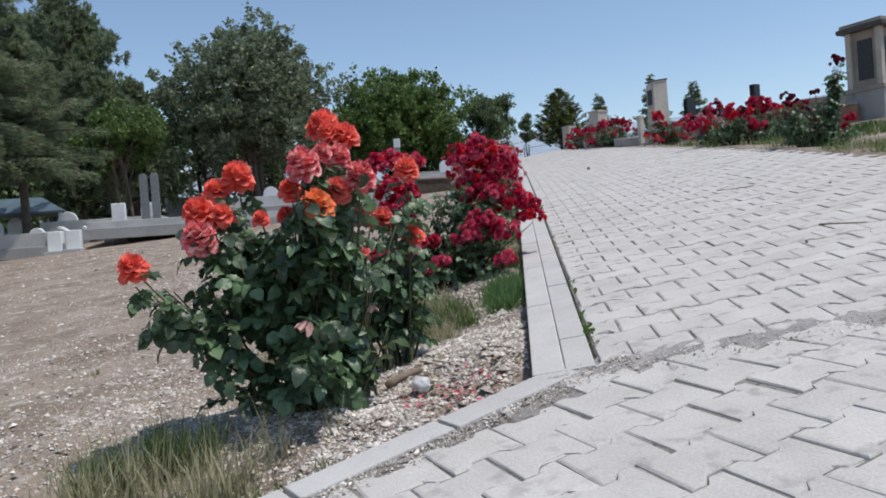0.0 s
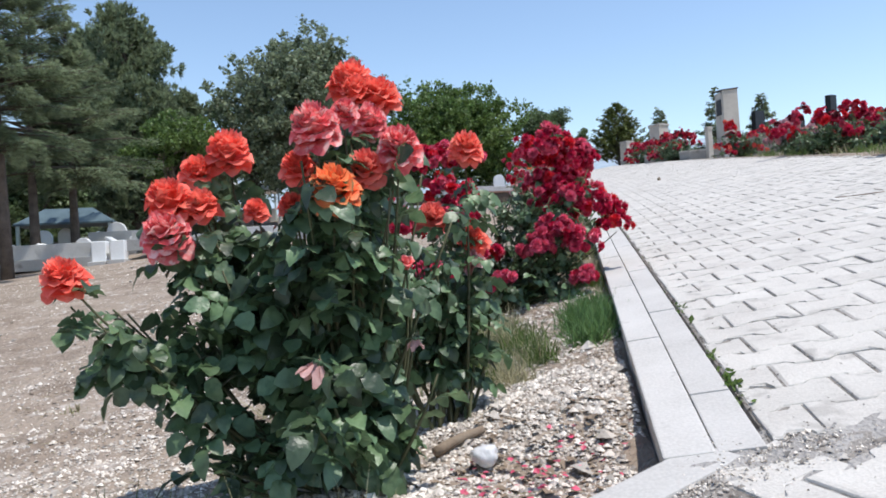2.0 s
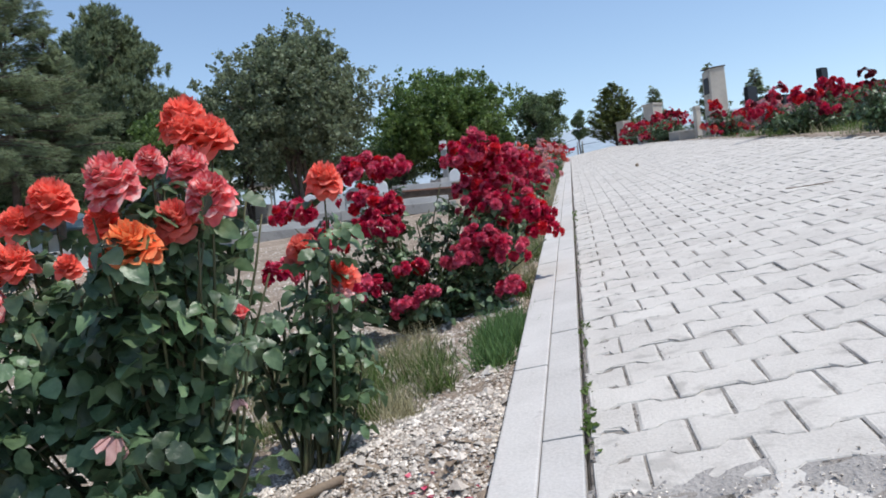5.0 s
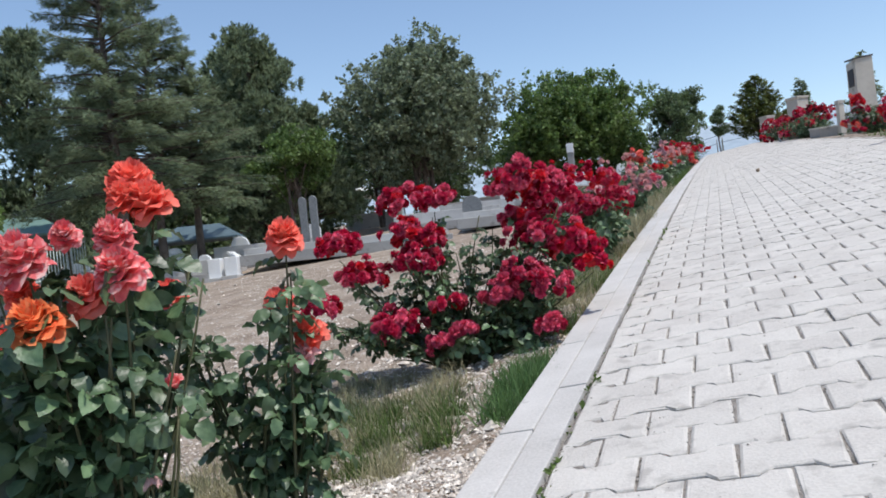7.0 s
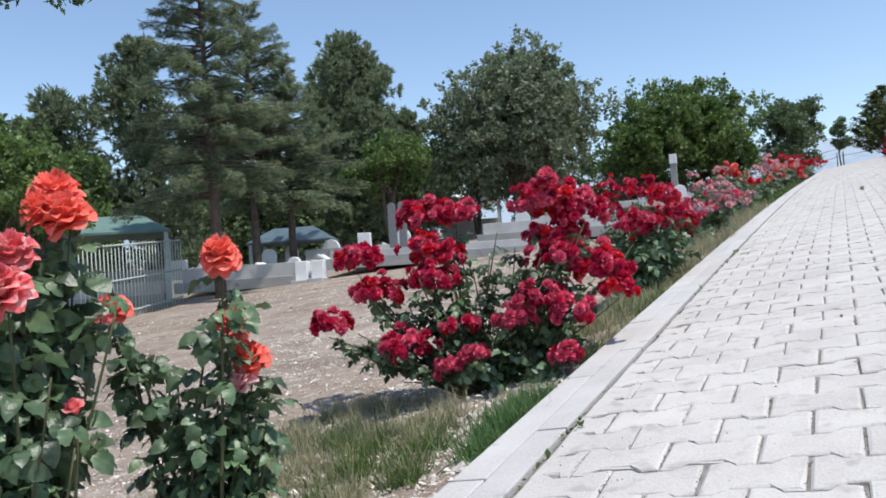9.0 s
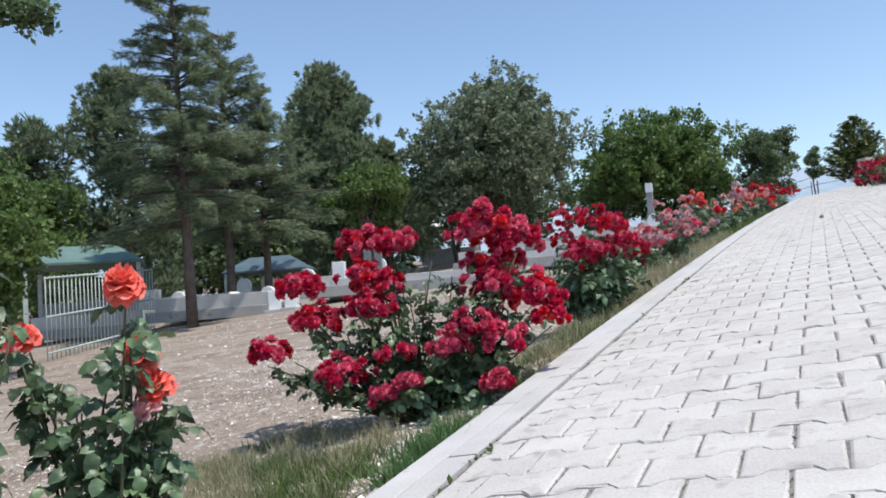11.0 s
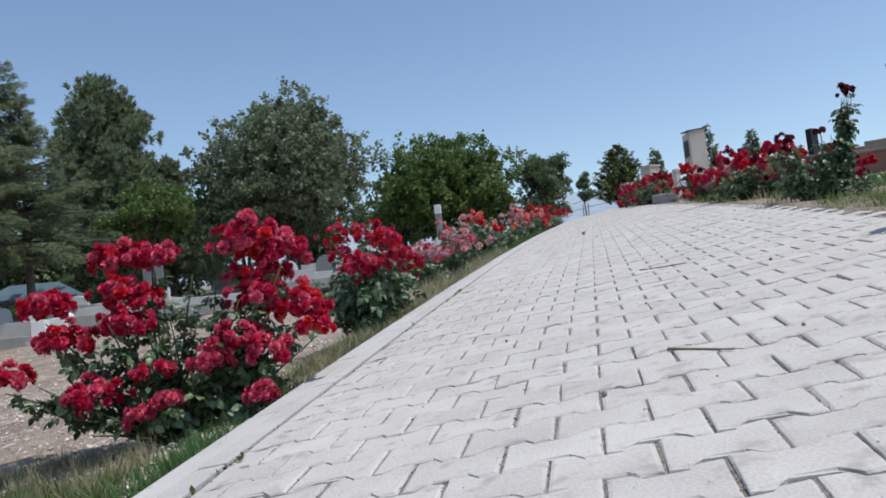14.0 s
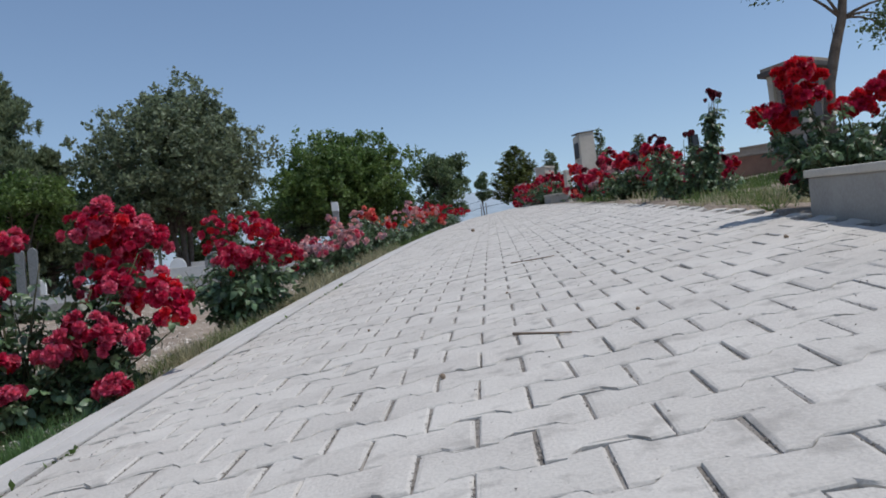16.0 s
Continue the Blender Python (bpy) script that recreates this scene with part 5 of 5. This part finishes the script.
def headstone(x, y, turn, w, h, t, mat, label, round_top=True, z=0.0, name="headstone"):
    s = empty(name, pose(x, y, gz(x, y) + z - 0.05, 0, 0, turn), label, "headstone", "headstones")
    bm = bmesh.new()
    n = 10
    top = [(w / 2 * math.cos(math.pi * i / n), h - w / 2 + w / 2 * math.sin(math.pi * i / n)) for i in range(n + 1)] if round_top else [(w / 2, h), (-w / 2, h)]
    ring = [(-w / 2, 0), (w / 2, 0)] + top
    a = [bm.verts.new((x_, -t / 2, z_)) for x_, z_ in ring]
    b = [bm.verts.new((x_, t / 2, z_)) for x_, z_ in ring]
    bm.faces.new(a)
    bm.faces.new(b[::-1])
    for i in range(len(ring)):
        j = (i + 1) % len(ring)
        if (a[i].co - a[j].co).length > 1e-6:
            bm.faces.new((a[j], a[i], b[i], b[j]))
    bmesh.ops.bevel(bm, geom=bm.edges[:], offset=min(0.01, t * 0.15), segments=1, affect="EDGES")
    part("slab", bm, mat, s)
    boxed("base", w * 1.25, t * 2.4, 0.1, M_GRANITE if mat is M_GRANITE else M_MARBLE, s)
    return s


def fallen_slab(x, y, turn, tip, w, d, label):
    """A pale slab of a broken grave, tipped against its low footing."""
    g = empty("fallen_gravestone", pose(x, y, gz(x, y) - 0.04, 0, 0, turn), label, "gravestone", "tipped gravestones")
    boxed("footing", w * 1.1, 0.22, 0.16, M_GREYCON, g, Matrix.Translation((0, d * 0.42 * math.cos(radians(tip)), 0)), 0.01)
    boxed("slab", w, d, 0.07, M_WHITE, g, pose(0, 0, d / 2 * math.sin(radians(tip)) + 0.03, tip, 0, 0), 0.012)


SLABS = ((-10.0, 17.9, 100, 38, 0.5, 0.8), (-9.45, 19.9, 100, 36, 0.5, 0.75), (-8.85, 20.0, 95, 32, 0.5, 0.7), (-11.1, 18.4, 150, 30, 0.5, 0.7), (-8.2, 20.6, 80, 30, 0.5, 0.7), (-9.0, 22.9, 110, 36, 0.5, 0.8))
for x, y, turn, tip, w, d in SLABS:
    fallen_slab(x, y, turn, tip, w, d, "tipped white marble gravestone beside a grave")

GT = 12                                          # the graves' turn
for x, y, w, d, label in ((-9.9, 17.4, 2.9, 2.2, "pale marble grave bed with a stepped plinth"), (-5.75, 18.5, 4.5, 2.2, "long pale marble grave bed with a stepped plinth"), (-13.2, 16.8, 2.6, 2.2, "pale marble grave bed with a stepped plinth"),
                          (-2.2, 20.3, 2.4, 2.2, "grey grave bed with a pale rim"), (-9.2, 21.6, 3.0, 2.0, "pale grave bed among trees"), (-4.6, 23.5, 3.0, 2.0, "pale grave bed among trees"),
                          (-13.3, 21.0, 2.6, 2.0, "pale grave bed among trees"), (-1.2, 27.5, 3.8, 2.2, "long grave bed with a pale rim"), (-4.8, 29.5, 3.0, 2.0, "pale grave bed under trees"), (-0.4, 35.0, 3.6, 2.2, "long pale grave bed by the road")):
    grave_kerb(x, y, GT, w, d, label, 0.27 if x > -7 and y < 22 else 0.42)
for x, y, w, h, t, mat, rt, z, label in ((-7.86, 16.63, 0.28, 0.50, 0.28, M_WHITE, False, 0, "white marble block at a grave's corner"), (-8.22, 16.55, 0.28, 0.52, 0.28, M_WHITE, False, 0, "white marble block at a grave's corner"), 
                                      (-7.52, 19.85, 0.19, 1.62, 0.14, M_GREYSTELE, True, 0, "tall polished grey rounded stele"), (-7.26, 19.92, 0.19, 1.62, 0.14, M_GREYSTELE, True, 0, "tall polished grey rounded stele"),
                                      (-9.3, 17.9, 0.34, 0.62, 0.12, M_WHITE, True, 0, "small rounded white headstone"), (-10.9, 17.4, 0.5, 0.66, 0.14, M_WHITE, False, 0, "white headstone slab on a grave bed"), (-12.6, 17.6, 0.5, 0.95, 0.14, M_WHITE, False, 0, "white headstone slab on a grave bed"),
                                      (-7.6, 18.4, 0.3, 0.95, 0.2, M_WHITE, False, 0, "short white headstone on a grave bed"), (-10.2, 21.3, 0.5, 0.9, 0.14, M_WHITE, True, 0, "white headstone among trees"), (-5.2, 24.0, 0.45, 0.9, 0.14, M_WHITE, True, 0, "white headstone among trees"), (-3.2, 20.4, 0.5, 0.9, 0.14, M_GREYSTELE, True, 0, "grey rounded headstone by a bed"),
                                      (-11.6, 20.2, 0.4, 0.9, 0.14, M_WHITE, True, 0, "white headstone among trees"), (-12.2, 22.3, 0.4, 0.9, 0.14, M_WHITE, True, 0, "white headstone among trees"), (-8.4, 22.4, 0.4, 0.9, 0.14, M_WHITE, True, 0, "white headstone among trees"),
                                      (-1.0, 28.0, 0.45, 1.0, 0.14, M_WHITE, True, 0, "white headstone by the road"), (-14.2, 20.6, 0.45, 0.8, 0.14, M_WHITE, True, 0, "white headstone among trees"), (-3.9, 30.0, 0.45, 1.0, 0.14, M_WHITE, True, 0, "white headstone under trees"),
                                      (0.3, 36.0, 0.5, 1.1, 0.14, M_WHITE, True, 0, "white headstone by the road"), (-15.6, 22.5, 0.45, 0.8, 0.14, M_WHITE, True, 0, "white headstone among trees")):
    headstone(x, y, GT, w, h, t, mat, label, rt, z)


def square_post(x, y, w, h, label, cap=None, mat=None, turn=0, name="grave_post", tall=0.09):
    s = empty(name, upright(x, y, 0.05, turn), label, "post", "stone posts")
    shaft = boxed("shaft", w, w, h, mat or M_CREAM, s, bevel=0.015)
    boxed("cap", w * 1.12, w * 1.12, tall, cap or M_WHITE, shaft, Matrix.Translation((0, 0, h - 0.002)), 0.01)
    return s


square_post(-1.82, 35.83, 0.26, 1.95, "tall square post with a white top block", M_WHITE, M_GREYCON, 0, "grave_post", 0.4)
square_post(7.98, 38.22, 0.62, 1.75, "pale square stone pillar behind the roses", M_CREAM, M_CREAM, 35)
square_post(9.0, 52.86, 0.62, 1.5, "pale square stone pillar near the crest", M_CREAM, M_CREAM, 35)
square_post(5.75, 21.9, 0.14, 0.80, "thin pale stone post by the stele", M_CREAM, M_CREAM, 20)


def tall_stele():
    """The tall square pillar with a sloped top and a dark plaque."""
    s = empty("stele", upright(6.38, 22.3, 0.1, 12), "tall cream stone pillar with a sloping top and dark plaque", "pillar")
    w, h = 0.46, 1.85
    bm = bmesh.new()
    pts = [(-w / 2, -w / 2, 0), (w / 2, -w / 2, 0), (w / 2, w / 2, 0), (-w / 2, w / 2, 0)]
    tops = [h + 0.02, h + 0.10, h + 0.08, h - 0.02]
    lo = [bm.verts.new(p) for p in pts]
    hi = [bm.verts.new((p[0] * 0.94, p[1] * 0.94, t)) for p, t in zip(pts, tops)]
    bm.faces.new(lo[::-1])
    bm.faces.new(hi)
    for i in range(4):
        j = (i + 1) % 4
        bm.faces.new((lo[i], lo[j], hi[j], hi[i]))
    bmesh.ops.bevel(bm, geom=bm.edges[:], offset=0.012, segments=1, affect="EDGES")
    shaft = part("shaft", bm, M_CREAM, s)
    bm = box(bmesh.new(), w * 1.02, w * 1.02, 0.035, pose(0.0, 0, h + 0.05, 4, -6, 0), 0.006)
    part("cap", bm, M_ROOFDARK, shaft, "dark sloping cap")
    boxed("plaque", 0.02, 0.26, 0.42, M_PLAQUE, shaft, Matrix.Translation((-w / 2 + 0.004, 0, h - 0.62)), 0.004, "dark plaque")
    boxed("base", 0.62, 0.62, 0.35, M_MARBLE, s, Matrix.Translation((0, 0, 0)), 0.015)


tall_stele()
for x, y, w, h, label in ((10.3, 31.5, 0.5, 1.55, "black granite headstone on a dark base"), (10.9, 26.5, 0.3, 1.5, "narrow upright black granite headstone"), (9.6, 26.0, 0.55, 0.9, "low wide black granite headstone")):
    headstone(x, y, 30, w, h, 0.2, M_GRANITE, label, False)


def planter(x, y, z, turn, w, d, h, label):
    """A stone planter: four walls under a projecting rim, filled with soil."""
    g = empty("planter", pose(x, y, z, 0, 5.8, turn), label, "planter", "stone planters")
    for name, sx, sy, px_, py_ in (("front_wall", w, 0.1, 0, -d / 2 + 0.05), ("back_wall", w, 0.1, 0, d / 2 - 0.05), ("side_wall", 0.1, d - 0.2, -w / 2 + 0.05, 0), ("side_wall", 0.1, d - 0.2, w / 2 - 0.05, 0)):
        wall = boxed(name, sx, sy, h, M_PLANTER, g, Matrix.Translation((px_, py_, 0)), 0.008)
        boxed("rim", sx + 0.03, sy + 0.03, 0.035, M_CREAM, wall, Matrix.Translation((px_ * 1.0, py_ * 1.0, h + 0.001 * (name == "side_wall"))), 0.008)
    boxed("soil", w - 0.2, d - 0.2, h - 0.05, M_SOIL, g, Matrix(), 0.0)
    return g


planter(3.88, 4.33, 0.955, -97.5, 1.5, 1.0, 0.225, "low grey stone planter with a projecting cream rim")
planter(5.72, 22.8, 2.98, -94, 1.7, 0.8, 0.28, "low grey stone planter with a projecting cream rim")
planter(6.3, 31.0, gz(6.3, 31.0) - 0.05, -94, 1.2, 0.8, 0.3, "low grey stone planter with a projecting cream rim")


def kiosk():
    """The tomb house on the bank: stone base, corner columns, recessed walls, a flat projecting roof."""
    k = empty("tomb_house", pose(9.70, 17.1, 2.53, 0, 0, 28) @ Matrix.Diagonal((0.84, 0.84, 1.02, 1)), "small stone tomb house with a flat projecting roof", "tomb house")
    boxed("base", 1.05, 1.05, 0.75, M_GREYCON, k, bevel=0.02)
    boxed("ledge", 1.12, 1.12, 0.10, M_TAN, k, Matrix.Translation((0, 0, 0.74)), 0.015)
    wall = boxed("wall", 0.78, 0.78, 1.22, M_TAN, k, Matrix.Translation((0, 0, 0.83)), 0.01)
    for sx in (-1, 1):
        for sy in (-1, 1):
            boxed("column", 0.15, 0.15, 1.22, M_CREAM, k, Matrix.Translation((sx * 0.41, sy * 0.41, 0.83)), 0.015)
    boxed("panel", 0.4, 0.03, 0.85, M_PLAQUE, wall, Matrix.Translation((0, -0.40, 1.0)), 0.008)
    boxed("panel", 0.03, 0.4, 0.85, M_PLAQUE, wall, Matrix.Translation((-0.40, 0, 1.0)), 0.008)
    boxed("roof", 1.26, 1.26, 0.10, M_ROOFDARK, k, Matrix.Translation((0, 0, 2.04)), 0.015, "dark flat roof edge")
    boxed("roof_top", 1.15, 1.15, 0.09, M_TAN, k, Matrix.Translation((0, 0, 2.13)), 0.015)


kiosk()


def low_wall(name, a, b, h, t, mat, label, cap=None, seg=2.0):
    """A low wall in stepped lengths that follows the slope."""
    w = empty(name, Matrix(), label, "wall", "low walls")
    a, b = np.array(a), np.array(b)
    L = np.linalg.norm(b - a)
    n = max(1, int(round(L / seg)))
    turn = math.degrees(math.atan2(b[1] - a[1], b[0] - a[0]))
    for i in range(n):
        p = a + (b - a) * (i + 0.5) / n
        m = pose(p[0], p[1], gz(*p) - 0.2, 0, 0, turn)
        length = boxed("wall_length", L / n - 0.004, t, h + 0.2, mat, w, m, 0.012)
        if cap:
            boxed("coping", L / n - 0.006, t + 0.06, 0.05, cap, length, m @ Matrix.Translation((0, 0, h + 0.199)), 0.008)
    return w


low_wall("brick_wall", (7.2, 17.9), (9.2, 17.0), 0.42, 0.25, M_BRICK, "low red-brown wall on the bank", M_TAN)
low_wall("bank_wall", (7.4, 24.5), (12.5, 22.0), 0.55, 0.25, M_TAN, "low tan stone wall behind the roses", M_TAN)
low_wall("yard_wall", (-9.0, 40.0), (1.0, 42.0), 0.5, 0.2, M_GREYCON, "low grey wall under the trees", M_MARBLE)
low_wall("dark_wall", (-2.6, 25.0), (0.6, 26.0), 0.42, 0.2, M_SOIL, "dark low wall with a pale rim", M_BRICK)


def crest_fence():
    """A thin wire on posts along the crest."""
    fence = empty("crest_fence", Matrix(), "thin wire fence on slim posts along the crest", "fence")
    pts = [(-1.0, 60.0), (3.0, 60.0), (7.0, 60.0), (11.0, 60.0), (15.0, 59.0)]
    tops = []
    for x, y in pts:
        z = gz(x, y)
        tubes("fence_post", [([Vector((x, y, z - 0.1)), Vector((x, y, z + 1.35))], [0.03, 0.03])], M_STEEL, fence)
        tops.append(Vector((x, y, z + 1.32)))
    for dz in (0.0, -0.55):
        tubes("wire", [([p + Vector((0, 0, dz)) for p in tops], [0.018] * len(tops))], M_PLAQUE, fence, 4)


crest_fence()


def railing():
    """The light green railing round the shed's yard."""
    a, b = np.array((-8.9, 11.0)), np.array((-10.1, 14.8))
    r = empty("railing", Matrix(), "pale green metal railing before the shed", "railing")
    L = np.linalg.norm(b - a)
    n = int(L / 0.13)
    z0 = gz(*a)
    z1 = gz(*b)
    for i in range(n + 1):
        t = i / n
        p = a + (b - a) * t
        z = z0 + (z1 - z0) * t
        tubes("bar", [([Vector((p[0], p[1], z)), Vector((p[0], p[1], z + 1.35))], [0.009, 0.009])], M_STEEL, r, 4)
    for h in (0.12, 0.70, 1.32):
        tubes("rail", [([Vector((a[0], a[1], z0 + h)), Vector((b[0], b[1], z1 + h))], [0.022, 0.022])], M_STEEL, r, 4)


def shed(x, y, turn, w, d, h, roof, label, name="shed"):
    s = empty(name, pose(x, y, gz(x, y) - 0.1, 0, 0, turn), label, "shelter", "shelters")
    for sx in (-1, 1):
        for sy in (-1, 1):
            boxed("post", 0.09, 0.09, h, M_STEEL, s, Matrix.Translation((sx * w / 2 * 0.92, sy * d / 2 * 0.92, 0)), 0.008)
    bm = bmesh.new()
    e = 0.45
    p = [(-w / 2, -d / 2, h), (w / 2, -d / 2, h), (w / 2, d / 2, h), (-w / 2, d / 2, h), (-w / 4, 0, h + e), (w / 4, 0, h + e)]
    lo = [bm.verts.new(q) for q in p]
    hi = [bm.verts.new((q[0], q[1], q[2] + 0.05)) for q in p]
    for vs, flip in ((lo, True), (hi, False)):
        for q in ((0, 1, 5, 4), (1, 2, 5), (2, 3, 4, 5), (3, 0, 4)):
            fs = [vs[i] for i in q]
            bm.faces.new(fs[::-1] if flip else fs)
    for i in range(4):
        j = (i + 1) % 4
        bm.faces.new((lo[i], lo[j], hi[j], hi[i]))
    part("roof", bm, roof, s)
    boxed("back_panel", w * 0.9, 0.04, h * 0.5, M_GREYCON, s, Matrix.Translation((0, d / 2 * 0.9, 0.1)), 0.004)


railing()
shed(-12.75, 15.7, 40, 2.5, 2.2, 1.75, M_GREENROOF, "shed with a green sheet roof among trees")
shed(-12.5, 39.9, 20, 3.2, 2.6, 1.75, M_WHITE, "distant shelter with a white roof under the trees")
shed(-12.05, 22.25, 20, 2.5, 1.8, 1.0, M_BLUE, "shelter with a blue tarpaulin roof", "canopy")


# ---- small things ----
def litter():
    rng = random.Random(31)
    bag = bmesh.new()
    bmesh.ops.create_icosphere(bag, subdivisions=3, radius=0.036)
    for v_ in bag.verts:
        v_.co *= 1 + 0.35 * noise.noise(v_.co * 45) + 0.15 * noise.noise(v_.co * 110)
        v_.co.z *= 0.75
    ob = part("crumpled_bag", bag, M_BAG, None, flat=False)
    ob.location = (-0.12, 2.93, gz(-0.12, 2.93) + 0.03)
    tagged(ob, "crumpled white plastic scrap on the soil", "litter")
    pts, rad = limb((-0.26, 3.02, gz(-0.26, 3.02) + 0.03), (-0.13, 3.12, gz(-0.13, 3.12) + 0.035), rng, 0.016, 0.012, 0.02)
    tagged(tubes("dead_branch", [(pts, rad)], M_WOOD, None, 7), "short broken dead branch on the soil", "branch")
    for (x0, y0), (x1, y1), r in (((1.955, 4.05), (2.10, 3.86), 0.005), ((2.23, 6.28), (2.46, 6.10), 0.005)):
        z0, z1 = float(road_z(x0, y0)) + 0.003, float(road_z(x1, y1)) + 0.003
        pts, rad = limb((x0, y0, z0), (x1, y1, z1), rng, r, r * 0.5, 0.0)
        pts = [Vector((p[0], p[1], float(road_z(p[0], p[1])) + r * 0.6)) for p in pts]
        tagged(tubes("twig", [(pts, rad)], M_WOOD, None, 6), "dry brown twig on the paving", "twig", "twigs on the paving")
    for x, y, r in ((1.72, 3.70, 0.010), (2.5, 13.0, 0.035), (2.32, 3.95, 0.008), (1.45, 4.9, 0.007), (2.7, 5.4, 0.01), (2.05, 5.0, 0.007), (3.1, 4.6, 0.012)):
        bm = bmesh.new()
        bmesh.ops.create_icosphere(bm, subdivisions=2, radius=r * 0.8)
        for v_ in bm.verts:
            v_.co *= 1 + 0.3 * noise.noise(v_.co * 60)
        ob = part("clod", bm, M_WOOD)
        ob.location = (x, y, float(road_z(x, y)) + r * 0.6)
        tagged(ob, "small dark clod of dirt on the paving", "clod", "clods on the paving")
    nr = np.random.default_rng(33)
    n = 90
    x, y = nr.normal(-0.02, 0.16, n), nr.normal(2.80, 0.13, n)
    k = (x - NK0[0]) * NKB[0] + (y - NK0[1]) * NKB[1]
    ok = (k > 0.02) & (x < kerb_x(y) - 0.03)
    x, y = x[ok], y[ok]
    v_, f_ = strew(LEAF4 * (1, 1.6, 1), LEAF4F, turns(nr, len(x), 40), np.stack([x, y, ground_z(x, y) + 0.012], 1), 0.022 * nr.uniform(0.5, 1.2, len(x)))
    tagged(build("fallen_petals", v_, f_, M_ROSE), "fallen pink and red petals on the soil", "petals", kind="stuff")


def joint_grit():
    """Crumbs of sand and dirt in the short joints of the road and strewn thinly over it."""
    nr = np.random.default_rng(41)
    n = 9000
    r, c = nr.integers(0, 34, n), nr.integers(0, 13, n)
    s = (r + 0.5) * PH - 0.062 + nr.uniform(-0.065, 0.065, n)
    o = 0.006 + c * PL + np.where(r % 2, 0.0, PL / 2) + nr.normal(0, 0.0035, n)
    stray = nr.random(n) < 0.12
    s, o = np.where(stray, nr.uniform(-0.05, 5.4, n), s), np.where(stray, nr.uniform(0, 2.7, n), o)
    p = R0[None] + s[:, None] * D2 + o[:, None] * N2
    z = road_z(p[:, 0], p[:, 1]) + np.where(stray, 0.0, -0.004)
    shape = np.array([(1, 0, 0), (-0.5, 0.9, 0), (-0.5, -0.8, 0.1), (0, 0, 0.8)])
    v, f = strew(shape, np.array([(0, 1, 3), (1, 2, 3), (2, 0, 3)]), turns(nr, n, 60), np.c_[p, z], nr.lognormal(-6.1, 0.4, n))
    tagged(build("joint_grit", v, f, M_GRIT), "dark sandy crumbs in the paving joints", "grit", kind="stuff")


litter()
joint_grit()
pave_road()
pave_crossing()
